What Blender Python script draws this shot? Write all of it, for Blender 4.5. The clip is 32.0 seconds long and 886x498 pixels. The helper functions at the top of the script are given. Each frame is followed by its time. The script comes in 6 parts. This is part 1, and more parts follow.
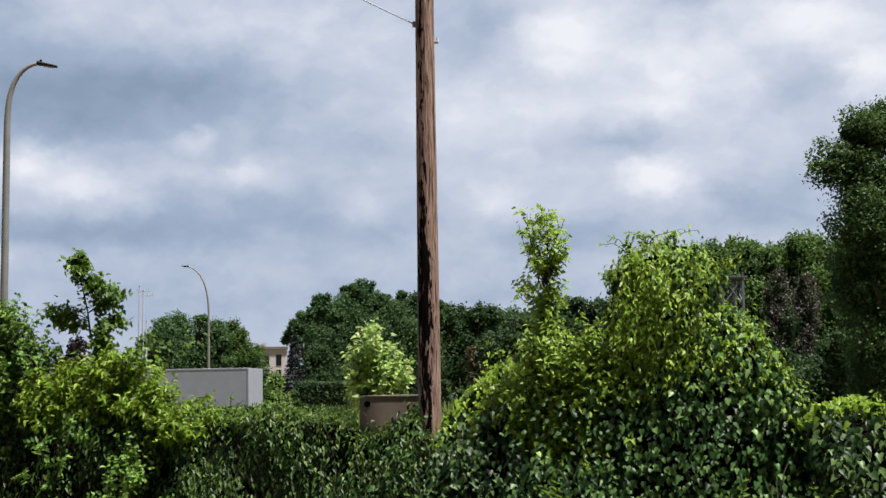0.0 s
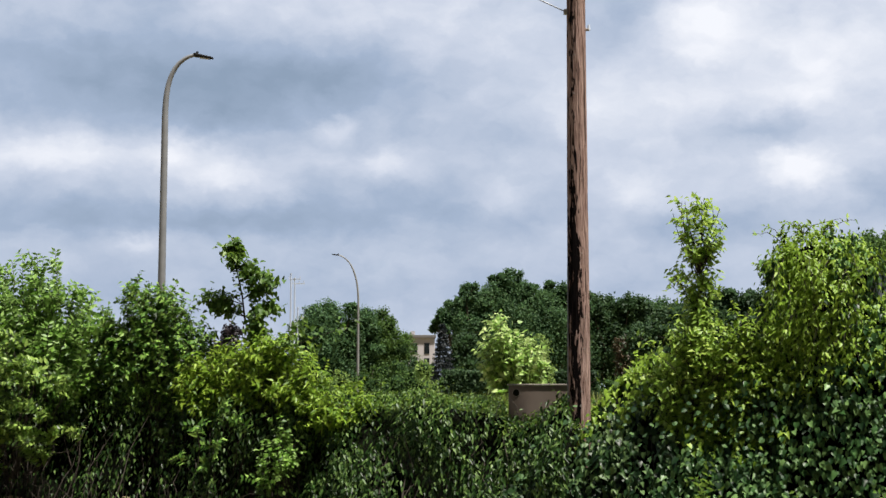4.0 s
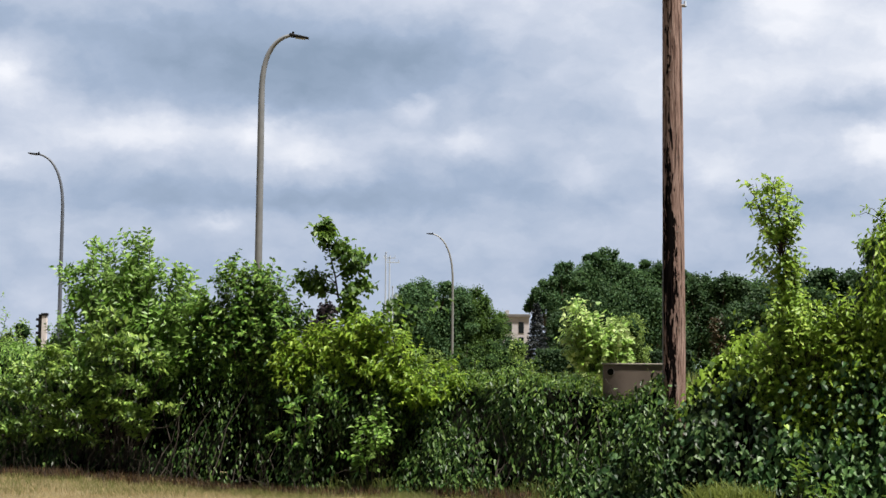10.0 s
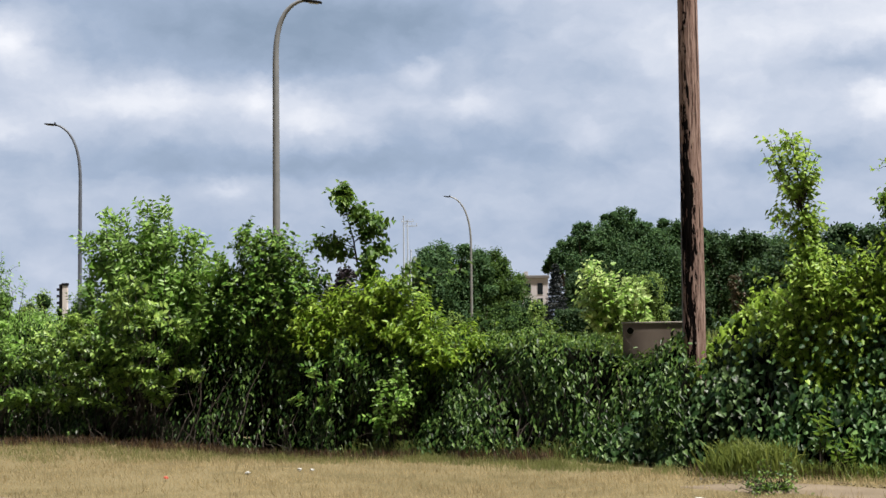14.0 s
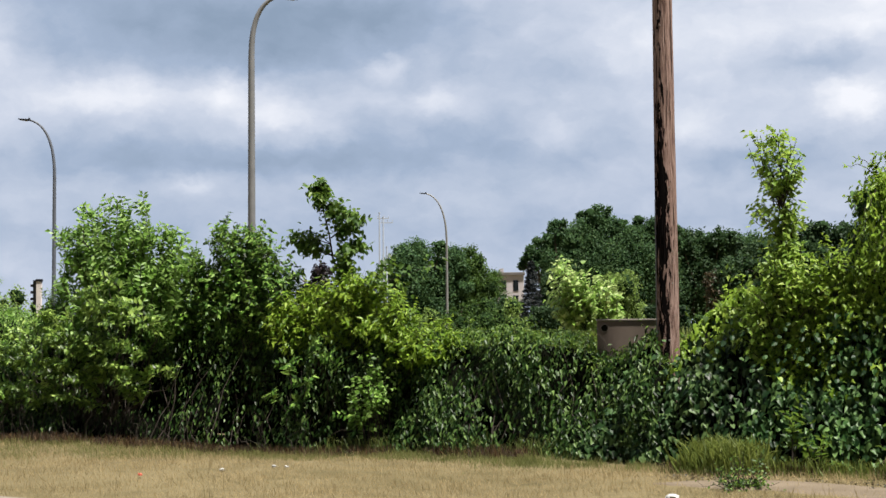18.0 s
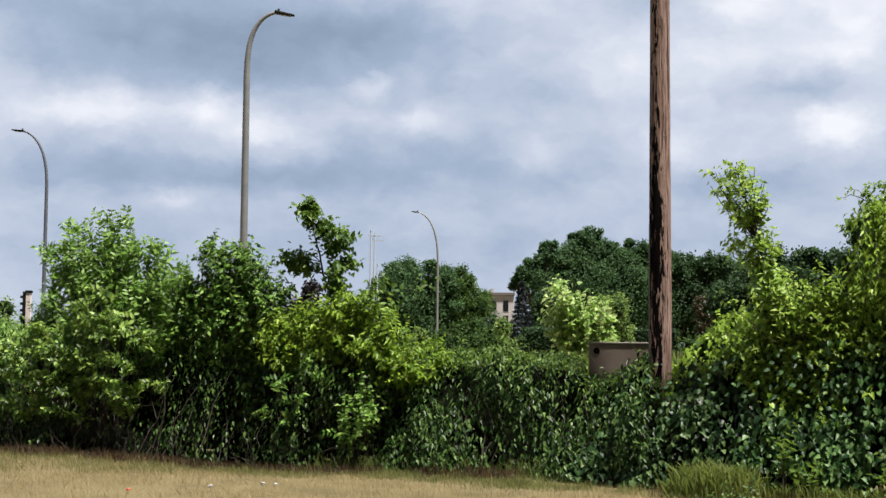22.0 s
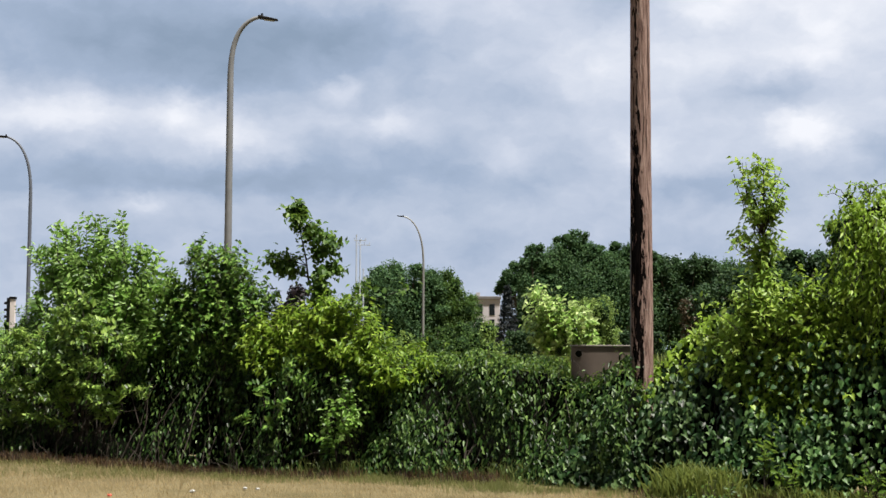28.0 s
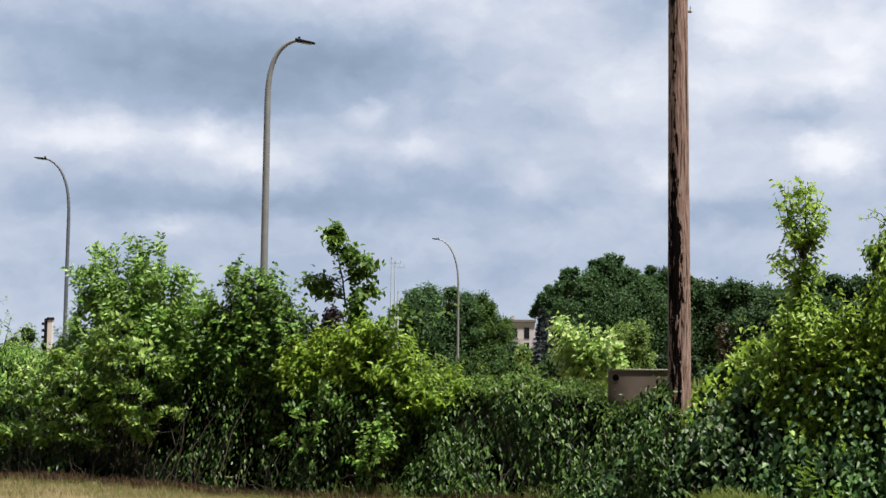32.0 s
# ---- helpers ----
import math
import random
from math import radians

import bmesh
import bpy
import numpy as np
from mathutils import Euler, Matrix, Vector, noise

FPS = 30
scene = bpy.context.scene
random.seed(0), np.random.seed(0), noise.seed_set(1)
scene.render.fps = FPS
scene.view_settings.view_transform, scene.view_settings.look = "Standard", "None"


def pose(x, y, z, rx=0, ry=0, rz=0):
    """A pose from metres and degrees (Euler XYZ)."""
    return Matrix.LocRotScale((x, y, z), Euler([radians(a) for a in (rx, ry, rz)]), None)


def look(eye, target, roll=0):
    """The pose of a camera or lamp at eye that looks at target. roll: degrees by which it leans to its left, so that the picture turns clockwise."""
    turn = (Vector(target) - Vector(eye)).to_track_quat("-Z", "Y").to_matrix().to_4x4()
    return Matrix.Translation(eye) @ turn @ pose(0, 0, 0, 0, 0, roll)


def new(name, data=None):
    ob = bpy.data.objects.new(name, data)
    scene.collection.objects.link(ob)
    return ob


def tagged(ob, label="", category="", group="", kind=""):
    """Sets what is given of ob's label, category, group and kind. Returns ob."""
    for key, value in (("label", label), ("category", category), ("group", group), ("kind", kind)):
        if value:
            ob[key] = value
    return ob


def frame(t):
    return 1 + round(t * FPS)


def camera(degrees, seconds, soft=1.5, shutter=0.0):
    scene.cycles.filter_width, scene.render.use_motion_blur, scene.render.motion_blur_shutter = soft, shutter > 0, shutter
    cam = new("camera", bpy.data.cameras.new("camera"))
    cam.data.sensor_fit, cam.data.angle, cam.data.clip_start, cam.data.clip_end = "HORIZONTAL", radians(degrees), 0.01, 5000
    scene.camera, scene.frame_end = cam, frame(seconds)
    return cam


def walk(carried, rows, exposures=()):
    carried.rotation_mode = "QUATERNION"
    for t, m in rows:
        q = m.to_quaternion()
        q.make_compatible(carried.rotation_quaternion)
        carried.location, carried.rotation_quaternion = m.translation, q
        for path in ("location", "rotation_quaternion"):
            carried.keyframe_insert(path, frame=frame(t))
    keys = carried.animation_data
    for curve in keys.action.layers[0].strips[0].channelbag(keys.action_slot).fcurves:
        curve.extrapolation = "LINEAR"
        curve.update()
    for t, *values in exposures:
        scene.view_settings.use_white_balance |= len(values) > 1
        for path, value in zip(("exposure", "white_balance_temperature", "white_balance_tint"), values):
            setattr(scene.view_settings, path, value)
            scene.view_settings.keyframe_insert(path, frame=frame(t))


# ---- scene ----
# Hand-held camera that stands on one spot: seconds, turn to the left, tilt up, lean, and the small shifts of the hand.
EYE = Vector((0.0, 0.0, 1.6))
PATH = [
    (0, -8.752, 6.057, -0.848, 0.014, -0.017, 0.017),
    (0.5, -8.574, 5.902, -0.679, 0.013, -0.018, 0.017),
    (1, -8.384, 5.855, -0.611, 0.024, -0.025, 0.017),
    (1.5, -7.927, 5.889, -0.531, 0.005, -0.008, 0.018),
    (2, -6.730, 5.940, -0.436, 0.004, -0.002, 0.019),
    (2.5, -6.668, 5.660, -0.074, -0.000, 0.002, 0.005),
    (3, -5.031, 5.638, 0.272, -0.012, 0.005, 0.002),
    (3.5, -3.864, 5.646, 0.285, -0.009, 0.008, -0.001),
    (4, -2.839, 5.686, 0.063, -0.009, 0.005, 0.005),
    (4.5, -2.376, 5.713, -0.009, -0.008, 0.004, 0.007),
    (6.5, -0.232, 6.591, -0.188, -0.018, 0.003, 0.011),
    (7, -0.242, 6.669, -0.563, -0.013, 0.003, 0.014),
    (7.5, 0.169, 6.444, -0.480, -0.021, 0.002, 0.017),
    (8, 0.325, 6.108, -0.305, -0.030, 0.007, 0.010),
    (8.5, 0.411, 5.654, -0.111, -0.031, 0.010, 0.006),
    (9, 0.897, 5.001, 0.111, -0.024, 0.015, -0.003),
    (9.5, 0.839, 4.841, 0.412, -0.011, 0.009, -0.007),
    (10, 0.933, 4.839, 0.455, -0.002, 0.004, -0.002),
    (10.5, 1.036, 4.650, 0.316, 0.000, 0.002, 0.000),
    (11, 1.210, 4.434, 0.343, 0.005, 0.003, 0.001),
    (11.5, 1.225, 4.235, 0.702, 0.007, 0.002, -0.007),
    (12, 1.422, 4.211, 0.905, 0.003, 0.003, -0.002),
    (12.5, 1.435, 4.102, 0.974, 0.001, 0.008, -0.005),
    (13, 1.398, 3.690, 0.729, -0.003, 0.008, -0.010),
    (13.5, 1.656, 3.177, -0.489, -0.002, 0.010, -0.011),
    (15.5, 1.669, 5.142, -0.713, -0.002, 0.004, -0.001),
    (16, 2.796, 5.573, -0.518, -0.014, 0.006, -0.001),
    (16.5, 2.641, 4.608, -0.458, -0.033, 0.006, 0.002),
    (17, 2.642, 4.323, -0.507, -0.020, -0.001, 0.003),
    (17.5, 2.503, 3.309, -0.440, -0.005, -0.011, -0.003),
    (18, 0.686, 3.223, -0.522, 0.009, -0.017, -0.007),
    (18.5, -0.123, 3.231, -0.562, 0.013, -0.017, -0.006),
    (19, 0.007, 3.135, -0.544, 0.003, -0.010, -0.004),
    (19.5, 0.361, 3.296, -0.747, -0.007, -0.001, -0.002),
    (20, 0.783, 3.869, -0.544, -0.008, 0.002, -0.003),
    (20.5, 0.447, 3.443, 0.279, -0.011, 0.003, -0.003),
    (21, 0.396, 3.836, 0.893, -0.013, 0.002, -0.005),
    (21.5, 0.152, 4.546, 0.687, -0.030, 0.003, -0.000),
    (22, 0.314, 3.975, 0.551, -0.030, 0.002, 0.003),
    (22.5, -0.089, 3.772, 0.262, -0.010, -0.007, 0.002),
    (23, -0.043, 3.103, -0.090, 0.006, -0.015, -0.009),
    (23.5, -0.467, 2.899, -0.896, 0.011, -0.020, -0.013),
    (24, -0.704, 2.947, -0.838, 0.005, -0.019, -0.006),
    (24.5, -0.528, 3.038, -0.693, 0.014, -0.019, -0.006),
    (26.5, -0.719, 3.433, -0.214, 0.033, -0.010, 0.000),
    (27, -0.488, 3.735, 0.040, 0.039, -0.013, -0.003),
    (27.5, -0.439, 4.074, 0.089, 0.039, -0.012, -0.001),
    (28, -0.230, 4.145, 0.240, 0.030, -0.005, -0.002),
    (28.5, -0.024, 4.091, 0.295, 0.023, 0.002, -0.002),
    (29, 0.256, 4.104, 0.379, 0.024, 0.011, -0.012),
    (29.5, 0.396, 4.453, 0.513, 0.015, 0.015, -0.003),
    (30, 0.542, 4.375, 0.637, 0.015, 0.019, -0.005),
    (30.5, 0.941, 4.253, 0.959, 0.011, 0.017, -0.012),
    (31, 2.174, 4.543, 0.814, 0.007, 0.014, -0.007),
    (31.5, 1.913, 4.898, 0.823, -0.001, 0.017, -0.005),
    (32, 1.165, 5.046, 0.599, 0.004, 0.012, -0.003)]
cam = camera(34.222, 32.0)


def aim(yaw, pitch, roll, dx, dy, dz):
    eye = EYE + Vector((dx, dy, dz))
    y, p = radians(yaw), radians(pitch)
    way = Vector((-math.sin(y) * math.cos(p), math.cos(y) * math.cos(p), math.sin(p)))
    return look(eye, eye + way * 10, roll)


walk(cam, [(t, aim(*r)) for t, *r in PATH], [(0, 1.10), (3, 1.19), (32, 1.19)])

# ---- world, sun, sky ----
SUN_AZ, SUN_EL = radians(128), radians(70)   # clockwise from the way ahead (+y), and height
world = bpy.data.worlds.new("world")
scene.world = world
world.use_nodes = True
wn, wl = world.node_tree.nodes, world.node_tree.links
sky = wn.new("ShaderNodeTexSky")
sky.sky_type, sky.sun_disc = "NISHITA", False
sky.sun_elevation, sky.sun_rotation = SUN_EL, SUN_AZ
sky.air_density, sky.dust_density = 1.0, 2.0
wbg = wn["Background"]
wmix = wn.new("ShaderNodeMix")
wmix.data_type = "RGBA"
wtc, wno = wn.new("ShaderNodeTexCoord"), wn.new("ShaderNodeTexNoise")
wno.inputs["Scale"].default_value, wno.inputs["Detail"].default_value = 3.0, 5.0
wl.new(wtc.outputs["Generated"], wno.inputs["Vector"])
wl.new(wno.outputs["Fac"], wmix.inputs["Factor"])
wl.new(sky.outputs["Color"], wmix.inputs["A"])
wmix.inputs["B"].default_value = (5.6, 6.0, 6.6, 1)
wl.new(wmix.outputs["Result"], wbg.inputs["Color"])
wbg.inputs["Strength"].default_value = 0.014

sun = new("sun", bpy.data.lights.new("sun", "SUN"))
sun.data.energy, sun.data.angle, sun.data.color = 5.0, radians(4), (1.0, 0.95, 0.86)
sun.matrix_world = look((0, 0, 0), (-math.sin(SUN_AZ) * math.cos(SUN_EL), -math.cos(SUN_AZ) * math.cos(SUN_EL), -math.sin(SUN_EL)))


# ---- material helpers ----
class Nodes:
    """A short way to write node trees."""

    def __init__(self, name):
        self.m = bpy.data.materials.new(name)
        self.m.use_nodes = True
        self.n, self.l = self.m.node_tree.nodes, self.m.node_tree.links
        self.bsdf, self.out = self.n["Principled BSDF"], self.n["Material Output"]

    def put(self, sock, v):
        if hasattr(v, "is_linked"):
            self.l.new(v, sock)
        else:
            sock.default_value = v

    def node(self, kind, **inputs):
        nd = self.n.new("ShaderNode" + kind)
        for k, v in inputs.items():
            self.put(nd.inputs[k.replace("_", " ")], v)
        return nd

    def math(self, op, a, b=0.0, c=0.0):
        nd = self.n.new("ShaderNodeMath")
        nd.operation = op
        for i, v in enumerate((a, b, c)):
            self.put(nd.inputs[i], v)
        return nd.outputs[0]

    def vec(self, op, a, b=(0, 0, 0)):
        nd = self.n.new("ShaderNodeVectorMath")
        nd.operation = op
        self.put(nd.inputs[0], a)
        self.put(nd.inputs[1], b)
        return nd.outputs[1] if op in ("LENGTH", "DOT_PRODUCT") else nd.outputs[0]

    def ramp(self, fac, *stops):
        nd = self.n.new("ShaderNodeValToRGB")
        e = nd.color_ramp.elements
        while len(e) < len(stops):
            e.new(0.5)
        for el, (p, c) in zip(e, stops):
            el.position, el.color = p, (*c, 1) if len(c) == 3 else c
        self.put(nd.inputs[0], fac)
        return nd.outputs[0]

    def mix(self, fac, a, b, blend="MIX"):
        nd = self.n.new("ShaderNodeMix")
        nd.data_type, nd.blend_type = "RGBA", blend
        for k, v in (("Factor", fac), ("A", a), ("B", b)):
            s = [i for i in nd.inputs if i.name == k and (i.type == "RGBA" or k == "Factor" and i.type == "VALUE")][0]
            self.put(s, (*v, 1) if isinstance(v, tuple) and len(v) == 3 else v)
        return [o for o in nd.outputs if o.type == "RGBA"][0]

    def coords(self, scale=(1, 1, 1), kind="Object"):
        tc = self.n.new("ShaderNodeTexCoord")
        return self.vec("MULTIPLY", tc.outputs[kind], scale)

    def noise(self, vector, scale, detail=4.0, rough=0.55):
        nd = self.node("TexNoise", Vector=vector, Scale=scale, Detail=detail, Roughness=rough)
        return nd.outputs["Fac"]

    def bump(self, height, strength=0.3, distance=0.02):
        nd = self.node("Bump", Height=height, Strength=strength, Distance=distance)
        self.l.new(nd.outputs[0], self.bsdf.inputs["Normal"])

    def set(self, **inputs):
        for k, v in inputs.items():
            self.put(self.bsdf.inputs[k.replace("_", " ")], (*v, 1) if isinstance(v, tuple) and len(v) == 3 else v)
        return self.m


def leaf_material(name, dark, mid, light, through_light=0.35, rough=0.5, patch=0.4, sheen=0.35, scale=1.1):
    """Leaves: each blade its own tint, with broad patches of tone that stand for clump shading in far crowns, and light
    through the blade.
    """
    k = Nodes(name)
    geo = k.n.new("ShaderNodeNewGeometry")
    patches = k.noise(k.coords(), scale, 3.0)
    fac = k.math("ADD", k.math("MULTIPLY", geo.outputs["Random Per Island"], 1 - patch), k.math("MULTIPLY", patches, patch))
    col = k.ramp(fac, (0.25, dark), (0.55, mid), (0.85, light))
    fine = k.noise(k.coords(), 60.0, 2.0)
    col = k.mix(k.math("MULTIPLY", fine, 0.35), col, dark)
    k.set(Base_Color=col, Roughness=rough, Specular_IOR_Level=sheen)
    tr = k.node("BsdfTranslucent", Color=k.mix(0.5, col, light))
    mx = k.node("MixShader", Fac=through_light)
    k.l.new(k.bsdf.outputs[0], mx.inputs[1])
    k.l.new(tr.outputs[0], mx.inputs[2])
    k.l.new(mx.outputs[0], k.out.inputs["Surface"])
    return k.m


def surface(name, a, b, scale=8.0, rough=0.7, metal=0.0, bump=0.2, stretch=(1, 1, 1), fine=60.0, spec=0.4):
    """A plain surface of two tones, at two scales, with a fine relief."""
    k = Nodes(name)
    v = k.coords(stretch)
    big, small = k.noise(v, scale, 5.0), k.noise(v, fine, 3.0)
    f = k.math("ADD", k.math("MULTIPLY", big, 0.65), k.math("MULTIPLY", small, 0.35))
    k.bump(small, bump, 0.01)
    return k.set(Base_Color=k.ramp(f, (0.3, a), (0.7, b)), Roughness=rough, Metallic=metal, Specular_IOR_Level=spec)


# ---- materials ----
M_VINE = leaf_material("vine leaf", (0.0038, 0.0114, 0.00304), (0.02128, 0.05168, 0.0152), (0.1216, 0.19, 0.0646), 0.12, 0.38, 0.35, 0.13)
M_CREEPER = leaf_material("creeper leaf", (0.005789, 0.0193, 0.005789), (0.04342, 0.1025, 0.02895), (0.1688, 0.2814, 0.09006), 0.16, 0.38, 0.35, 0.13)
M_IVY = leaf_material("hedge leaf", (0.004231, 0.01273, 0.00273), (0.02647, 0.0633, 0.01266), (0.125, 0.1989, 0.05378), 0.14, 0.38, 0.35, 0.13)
# also the sunlit tone of the bank and mound tops
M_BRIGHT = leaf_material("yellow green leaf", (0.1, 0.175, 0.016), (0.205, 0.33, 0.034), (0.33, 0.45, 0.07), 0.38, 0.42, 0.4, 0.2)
M_SAPLING = leaf_material("sapling leaf", (0.13, 0.225, 0.03), (0.25, 0.4, 0.055), (0.42, 0.53, 0.12), 0.48, 0.40, 0.3, 0.25)
M_WILLOW = leaf_material("grey green leaf", (0.03788, 0.09124, 0.0107), (0.1627, 0.3097, 0.0387), (0.3608, 0.5331, 0.1661), 0.40, 0.42, 0.35, 0.25)
# lightest tone stands for glints of gloss besides pale undersides
M_SPRAY = leaf_material("pale spray leaf with toned-in gloss", (0.018, 0.044, 0.007), (0.12, 0.22, 0.032), (0.4, 0.56, 0.13), 0.40, 0.40, 0.3, 0.3)
M_GOLD = leaf_material("golden green leaf", (0.05729, 0.1176, 0.01008), (0.2031, 0.3304, 0.02912), (0.375, 0.504, 0.0728), 0.42, 0.42, 0.4, 0.2)
M_LIME = leaf_material("soft green leaf", (0.0136, 0.0408, 0.00425), (0.07225, 0.1573, 0.01445), (0.221, 0.3315, 0.05525), 0.40)
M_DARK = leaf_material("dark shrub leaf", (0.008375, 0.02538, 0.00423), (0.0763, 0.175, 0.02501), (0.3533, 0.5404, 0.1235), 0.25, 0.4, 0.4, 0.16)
M_SILVER = leaf_material("silver leaf", (0.0858, 0.1794, 0.0234), (0.2541, 0.4335, 0.06728), (0.6325, 0.7211, 0.3416), 0.40)
M_PALE = leaf_material("pale bush leaf", (0.05472, 0.1003, 0.01824), (0.1733, 0.2736, 0.05472), (0.3283, 0.4378, 0.1094), 0.4, 0.6, 0.6)
M_MEADOW = leaf_material("meadow blade", (0.055, 0.085, 0.012), (0.125, 0.165, 0.030), (0.22, 0.25, 0.065), 0.4, 0.6, 0.6)
# leaf green with the bluish haze of distance mixed into it
M_OAK = leaf_material("hazy oak crown leaf", (0.01938, 0.0533, 0.02261), (0.0494, 0.1093, 0.038), (0.1186, 0.2001, 0.06669), 0.30, 0.6, 0.55, 0.2, 0.45)
M_WOOD_L = leaf_material("woodland leaf", (0.01216, 0.03283, 0.01338), (0.02888, 0.0646, 0.0228), (0.07296, 0.1216, 0.03952), 0.28, 0.6, 0.6, 0.2, 0.45)
M_FRESH = leaf_material("mid tree leaf", (0.01672, 0.0418, 0.00836), (0.057, 0.114, 0.02128), (0.1368, 0.2204, 0.0418), 0.30, 0.6, 0.75, 0.2, 0.6)
M_CANOPY = leaf_material("light canopy leaf", (0.019, 0.0456, 0.00912), (0.0646, 0.1292, 0.0266), (0.152, 0.2508, 0.0608), 0.32, 0.6, 0.6, 0.2, 0.6)
M_FRESH_NEAR = leaf_material("maple leaf", (0.01824, 0.0494, 0.00608), (0.0646, 0.1406, 0.01368), (0.1824, 0.2812, 0.0418), 0.36)
M_TALL = leaf_material("tall tree leaf", (0.008208, 0.02371, 0.007296), (0.04104, 0.08938, 0.0228), (0.1368, 0.2189, 0.05472), 0.28, 0.6, 0.7, 0.2, 0.7)
M_SPRUCE = leaf_material("spruce needle", (0.0048, 0.0096, 0.0112), (0.015, 0.024, 0.027), (0.0315, 0.042, 0.0462), 0.05)
M_PURPLE = leaf_material("copper leaf", (0.0076, 0.00608, 0.00912), (0.01672, 0.01064, 0.0152), (0.0304, 0.01672, 0.0228), 0.15)
M_BROWN_L = leaf_material("withered leaf", (0.02128, 0.02204, 0.0152), (0.0532, 0.04864, 0.038), (0.1064, 0.095, 0.076), 0.2)
M_RUST = leaf_material("rusty dead leaf", (0.0228, 0.02128, 0.00912), (0.057, 0.0418, 0.01976), (0.1064, 0.0722, 0.038), 0.2)
M_DRY = leaf_material("dry grass blade", (0.29, 0.228, 0.117), (0.35, 0.278, 0.148), (0.50, 0.405, 0.235), 0.6, 0.7, 0.6)
M_GRASS = leaf_material("green grass blade", (0.0304, 0.0494, 0.00912), (0.114, 0.152, 0.03192), (0.2736, 0.2964, 0.0912), 0.35, 0.6, 0.6)
M_TURF = leaf_material("fading grass blade", (0.075, 0.095, 0.026), (0.165, 0.185, 0.058), (0.30, 0.305, 0.115), 0.6, 0.6, 0.6)
# dock's red-brown, darkened to carry the shade at the hedge's foot
M_SEED = leaf_material("shade-darkened red brown dock", (0.01, 0.005, 0.003), (0.04, 0.02, 0.01), (0.2, 0.12, 0.05), 0.2, 0.7)
M_BARK = surface("bark", (0.038, 0.02888, 0.01976), (0.1064, 0.0836, 0.0608), 6.0, 0.85, stretch=(3, 3, 0.5))
M_TWIG = surface("twig bark", (0.012, 0.009, 0.006), (0.038, 0.028, 0.019), 10.0, 0.8)
# near-black tone stands for shade inside growth and in the panel's hole
M_CORE = surface("near-black painted shade", (0.00114, 0.00152, 0.00076), (0.0038, 0.00456, 0.00228), 9.0, 1.0, bump=0.6, spec=0.05)
# dark tone that stands for the shade inside crowns
M_INNER = surface("dark painted crown shade", (0.00608, 0.01444, 0.00532), (0.02128, 0.04408, 0.01444), 1.2, 0.9, bump=0.8, fine=4.0, spec=0.05)
M_GALV = surface("galvanised steel", (0.152, 0.1558, 0.1634), (0.2204, 0.2242, 0.2356), 2.5, 0.5, 0.15, 0.05)
M_SLATE = surface("slate grey steel", (0.076, 0.08512, 0.1064), (0.114, 0.1254, 0.152), 2.5, 0.55, 0.1, 0.05)
M_PALEMAST = surface("pale weathered steel", (0.17, 0.172, 0.17), (0.24, 0.242, 0.235), 2.5, 0.5, 0.1, 0.05)
M_LAMPHEAD = surface("dark lamp housing", (0.00608, 0.00608, 0.00684), (0.01368, 0.01368, 0.01444), 8.0, 0.7, spec=0.15)
M_STEEL_FAR = surface("pale steel", (0.40, 0.45, 0.54), (0.48, 0.53, 0.62), 1.0, 0.5, 0.1, 0.05)
M_LENS = surface("lamp lens", (0.076, 0.076, 0.076), (0.1216, 0.1216, 0.1216), 20.0, 0.2)
M_PLATE = surface("brown painted sheet steel", (0.0988, 0.076, 0.0646), (0.152, 0.1216, 0.1026), 3.0, 0.5, 0.2, 0.08, fine=140)
M_RIM = surface("worn steel edge", (0.1672, 0.1444, 0.1292), (0.2584, 0.2356, 0.2128), 8.0, 0.45, 0.4, 0.08)
M_BLACK = surface("black rubber", (0.00912, 0.00912, 0.00988), (0.0228, 0.0228, 0.0228), 10.0, 0.7)
M_WHITE = surface("white paint", (0.60, 0.61, 0.62), (0.74, 0.75, 0.76), 2.0, 0.35, 0.0, 0.03)
M_GREYBOX = surface("pale grey box panel", (0.2736, 0.2926, 0.342), (0.3344, 0.3572, 0.4104), 1.5, 0.45, 0.1, 0.03)
M_YELLOW = surface("yellow paint", (0.68, 0.285, 0.002), (0.75, 0.335, 0.004), 1.2, 0.35, 0.0, 0.02)
M_BLUE = surface("blue stripe", (0.028, 0.12, 0.58), (0.04, 0.15, 0.66), 2.0, 0.35, 0.0, 0.02)
M_NAVY = surface("navy stripe", (0.010, 0.010, 0.20), (0.014, 0.015, 0.26), 2.0, 0.35, 0.0, 0.02)
M_RED = surface("red line", (0.266, 0.0152, 0.0152), (0.38, 0.0228, 0.0228), 2.0, 0.4, 0.0, 0.02)
M_VAN = surface("pale blue paint", (0.74, 0.80, 0.82), (0.80, 0.86, 0.88), 1.0, 0.25, 0.2, 0.02)
M_TEAL = surface("teal enamel", (0, 0.228, 0.1824), (0.0076, 0.3192, 0.2508), 4.0, 0.4, 0.0, 0.03)
M_CONCRETE = surface("kerb concrete", (0.228, 0.2128, 0.19), (0.3344, 0.3192, 0.2888), 3.0, 0.85, 0.0, 0.4)
M_TAN = surface("pale stucco", (0.4256, 0.3952, 0.418), (0.5016, 0.4712, 0.494), 0.5, 0.85, 0.0, 0.1, fine=5)
M_ROOF = surface("grey roofing", (0.1064, 0.0988, 0.0988), (0.1672, 0.1596, 0.152), 0.8, 0.8, 0.0, 0.1, fine=6)
M_PAPER = surface("crumpled paper", (0.2888, 0.2888, 0.2888), (0.3952, 0.3952, 0.3876), 20.0, 0.7)
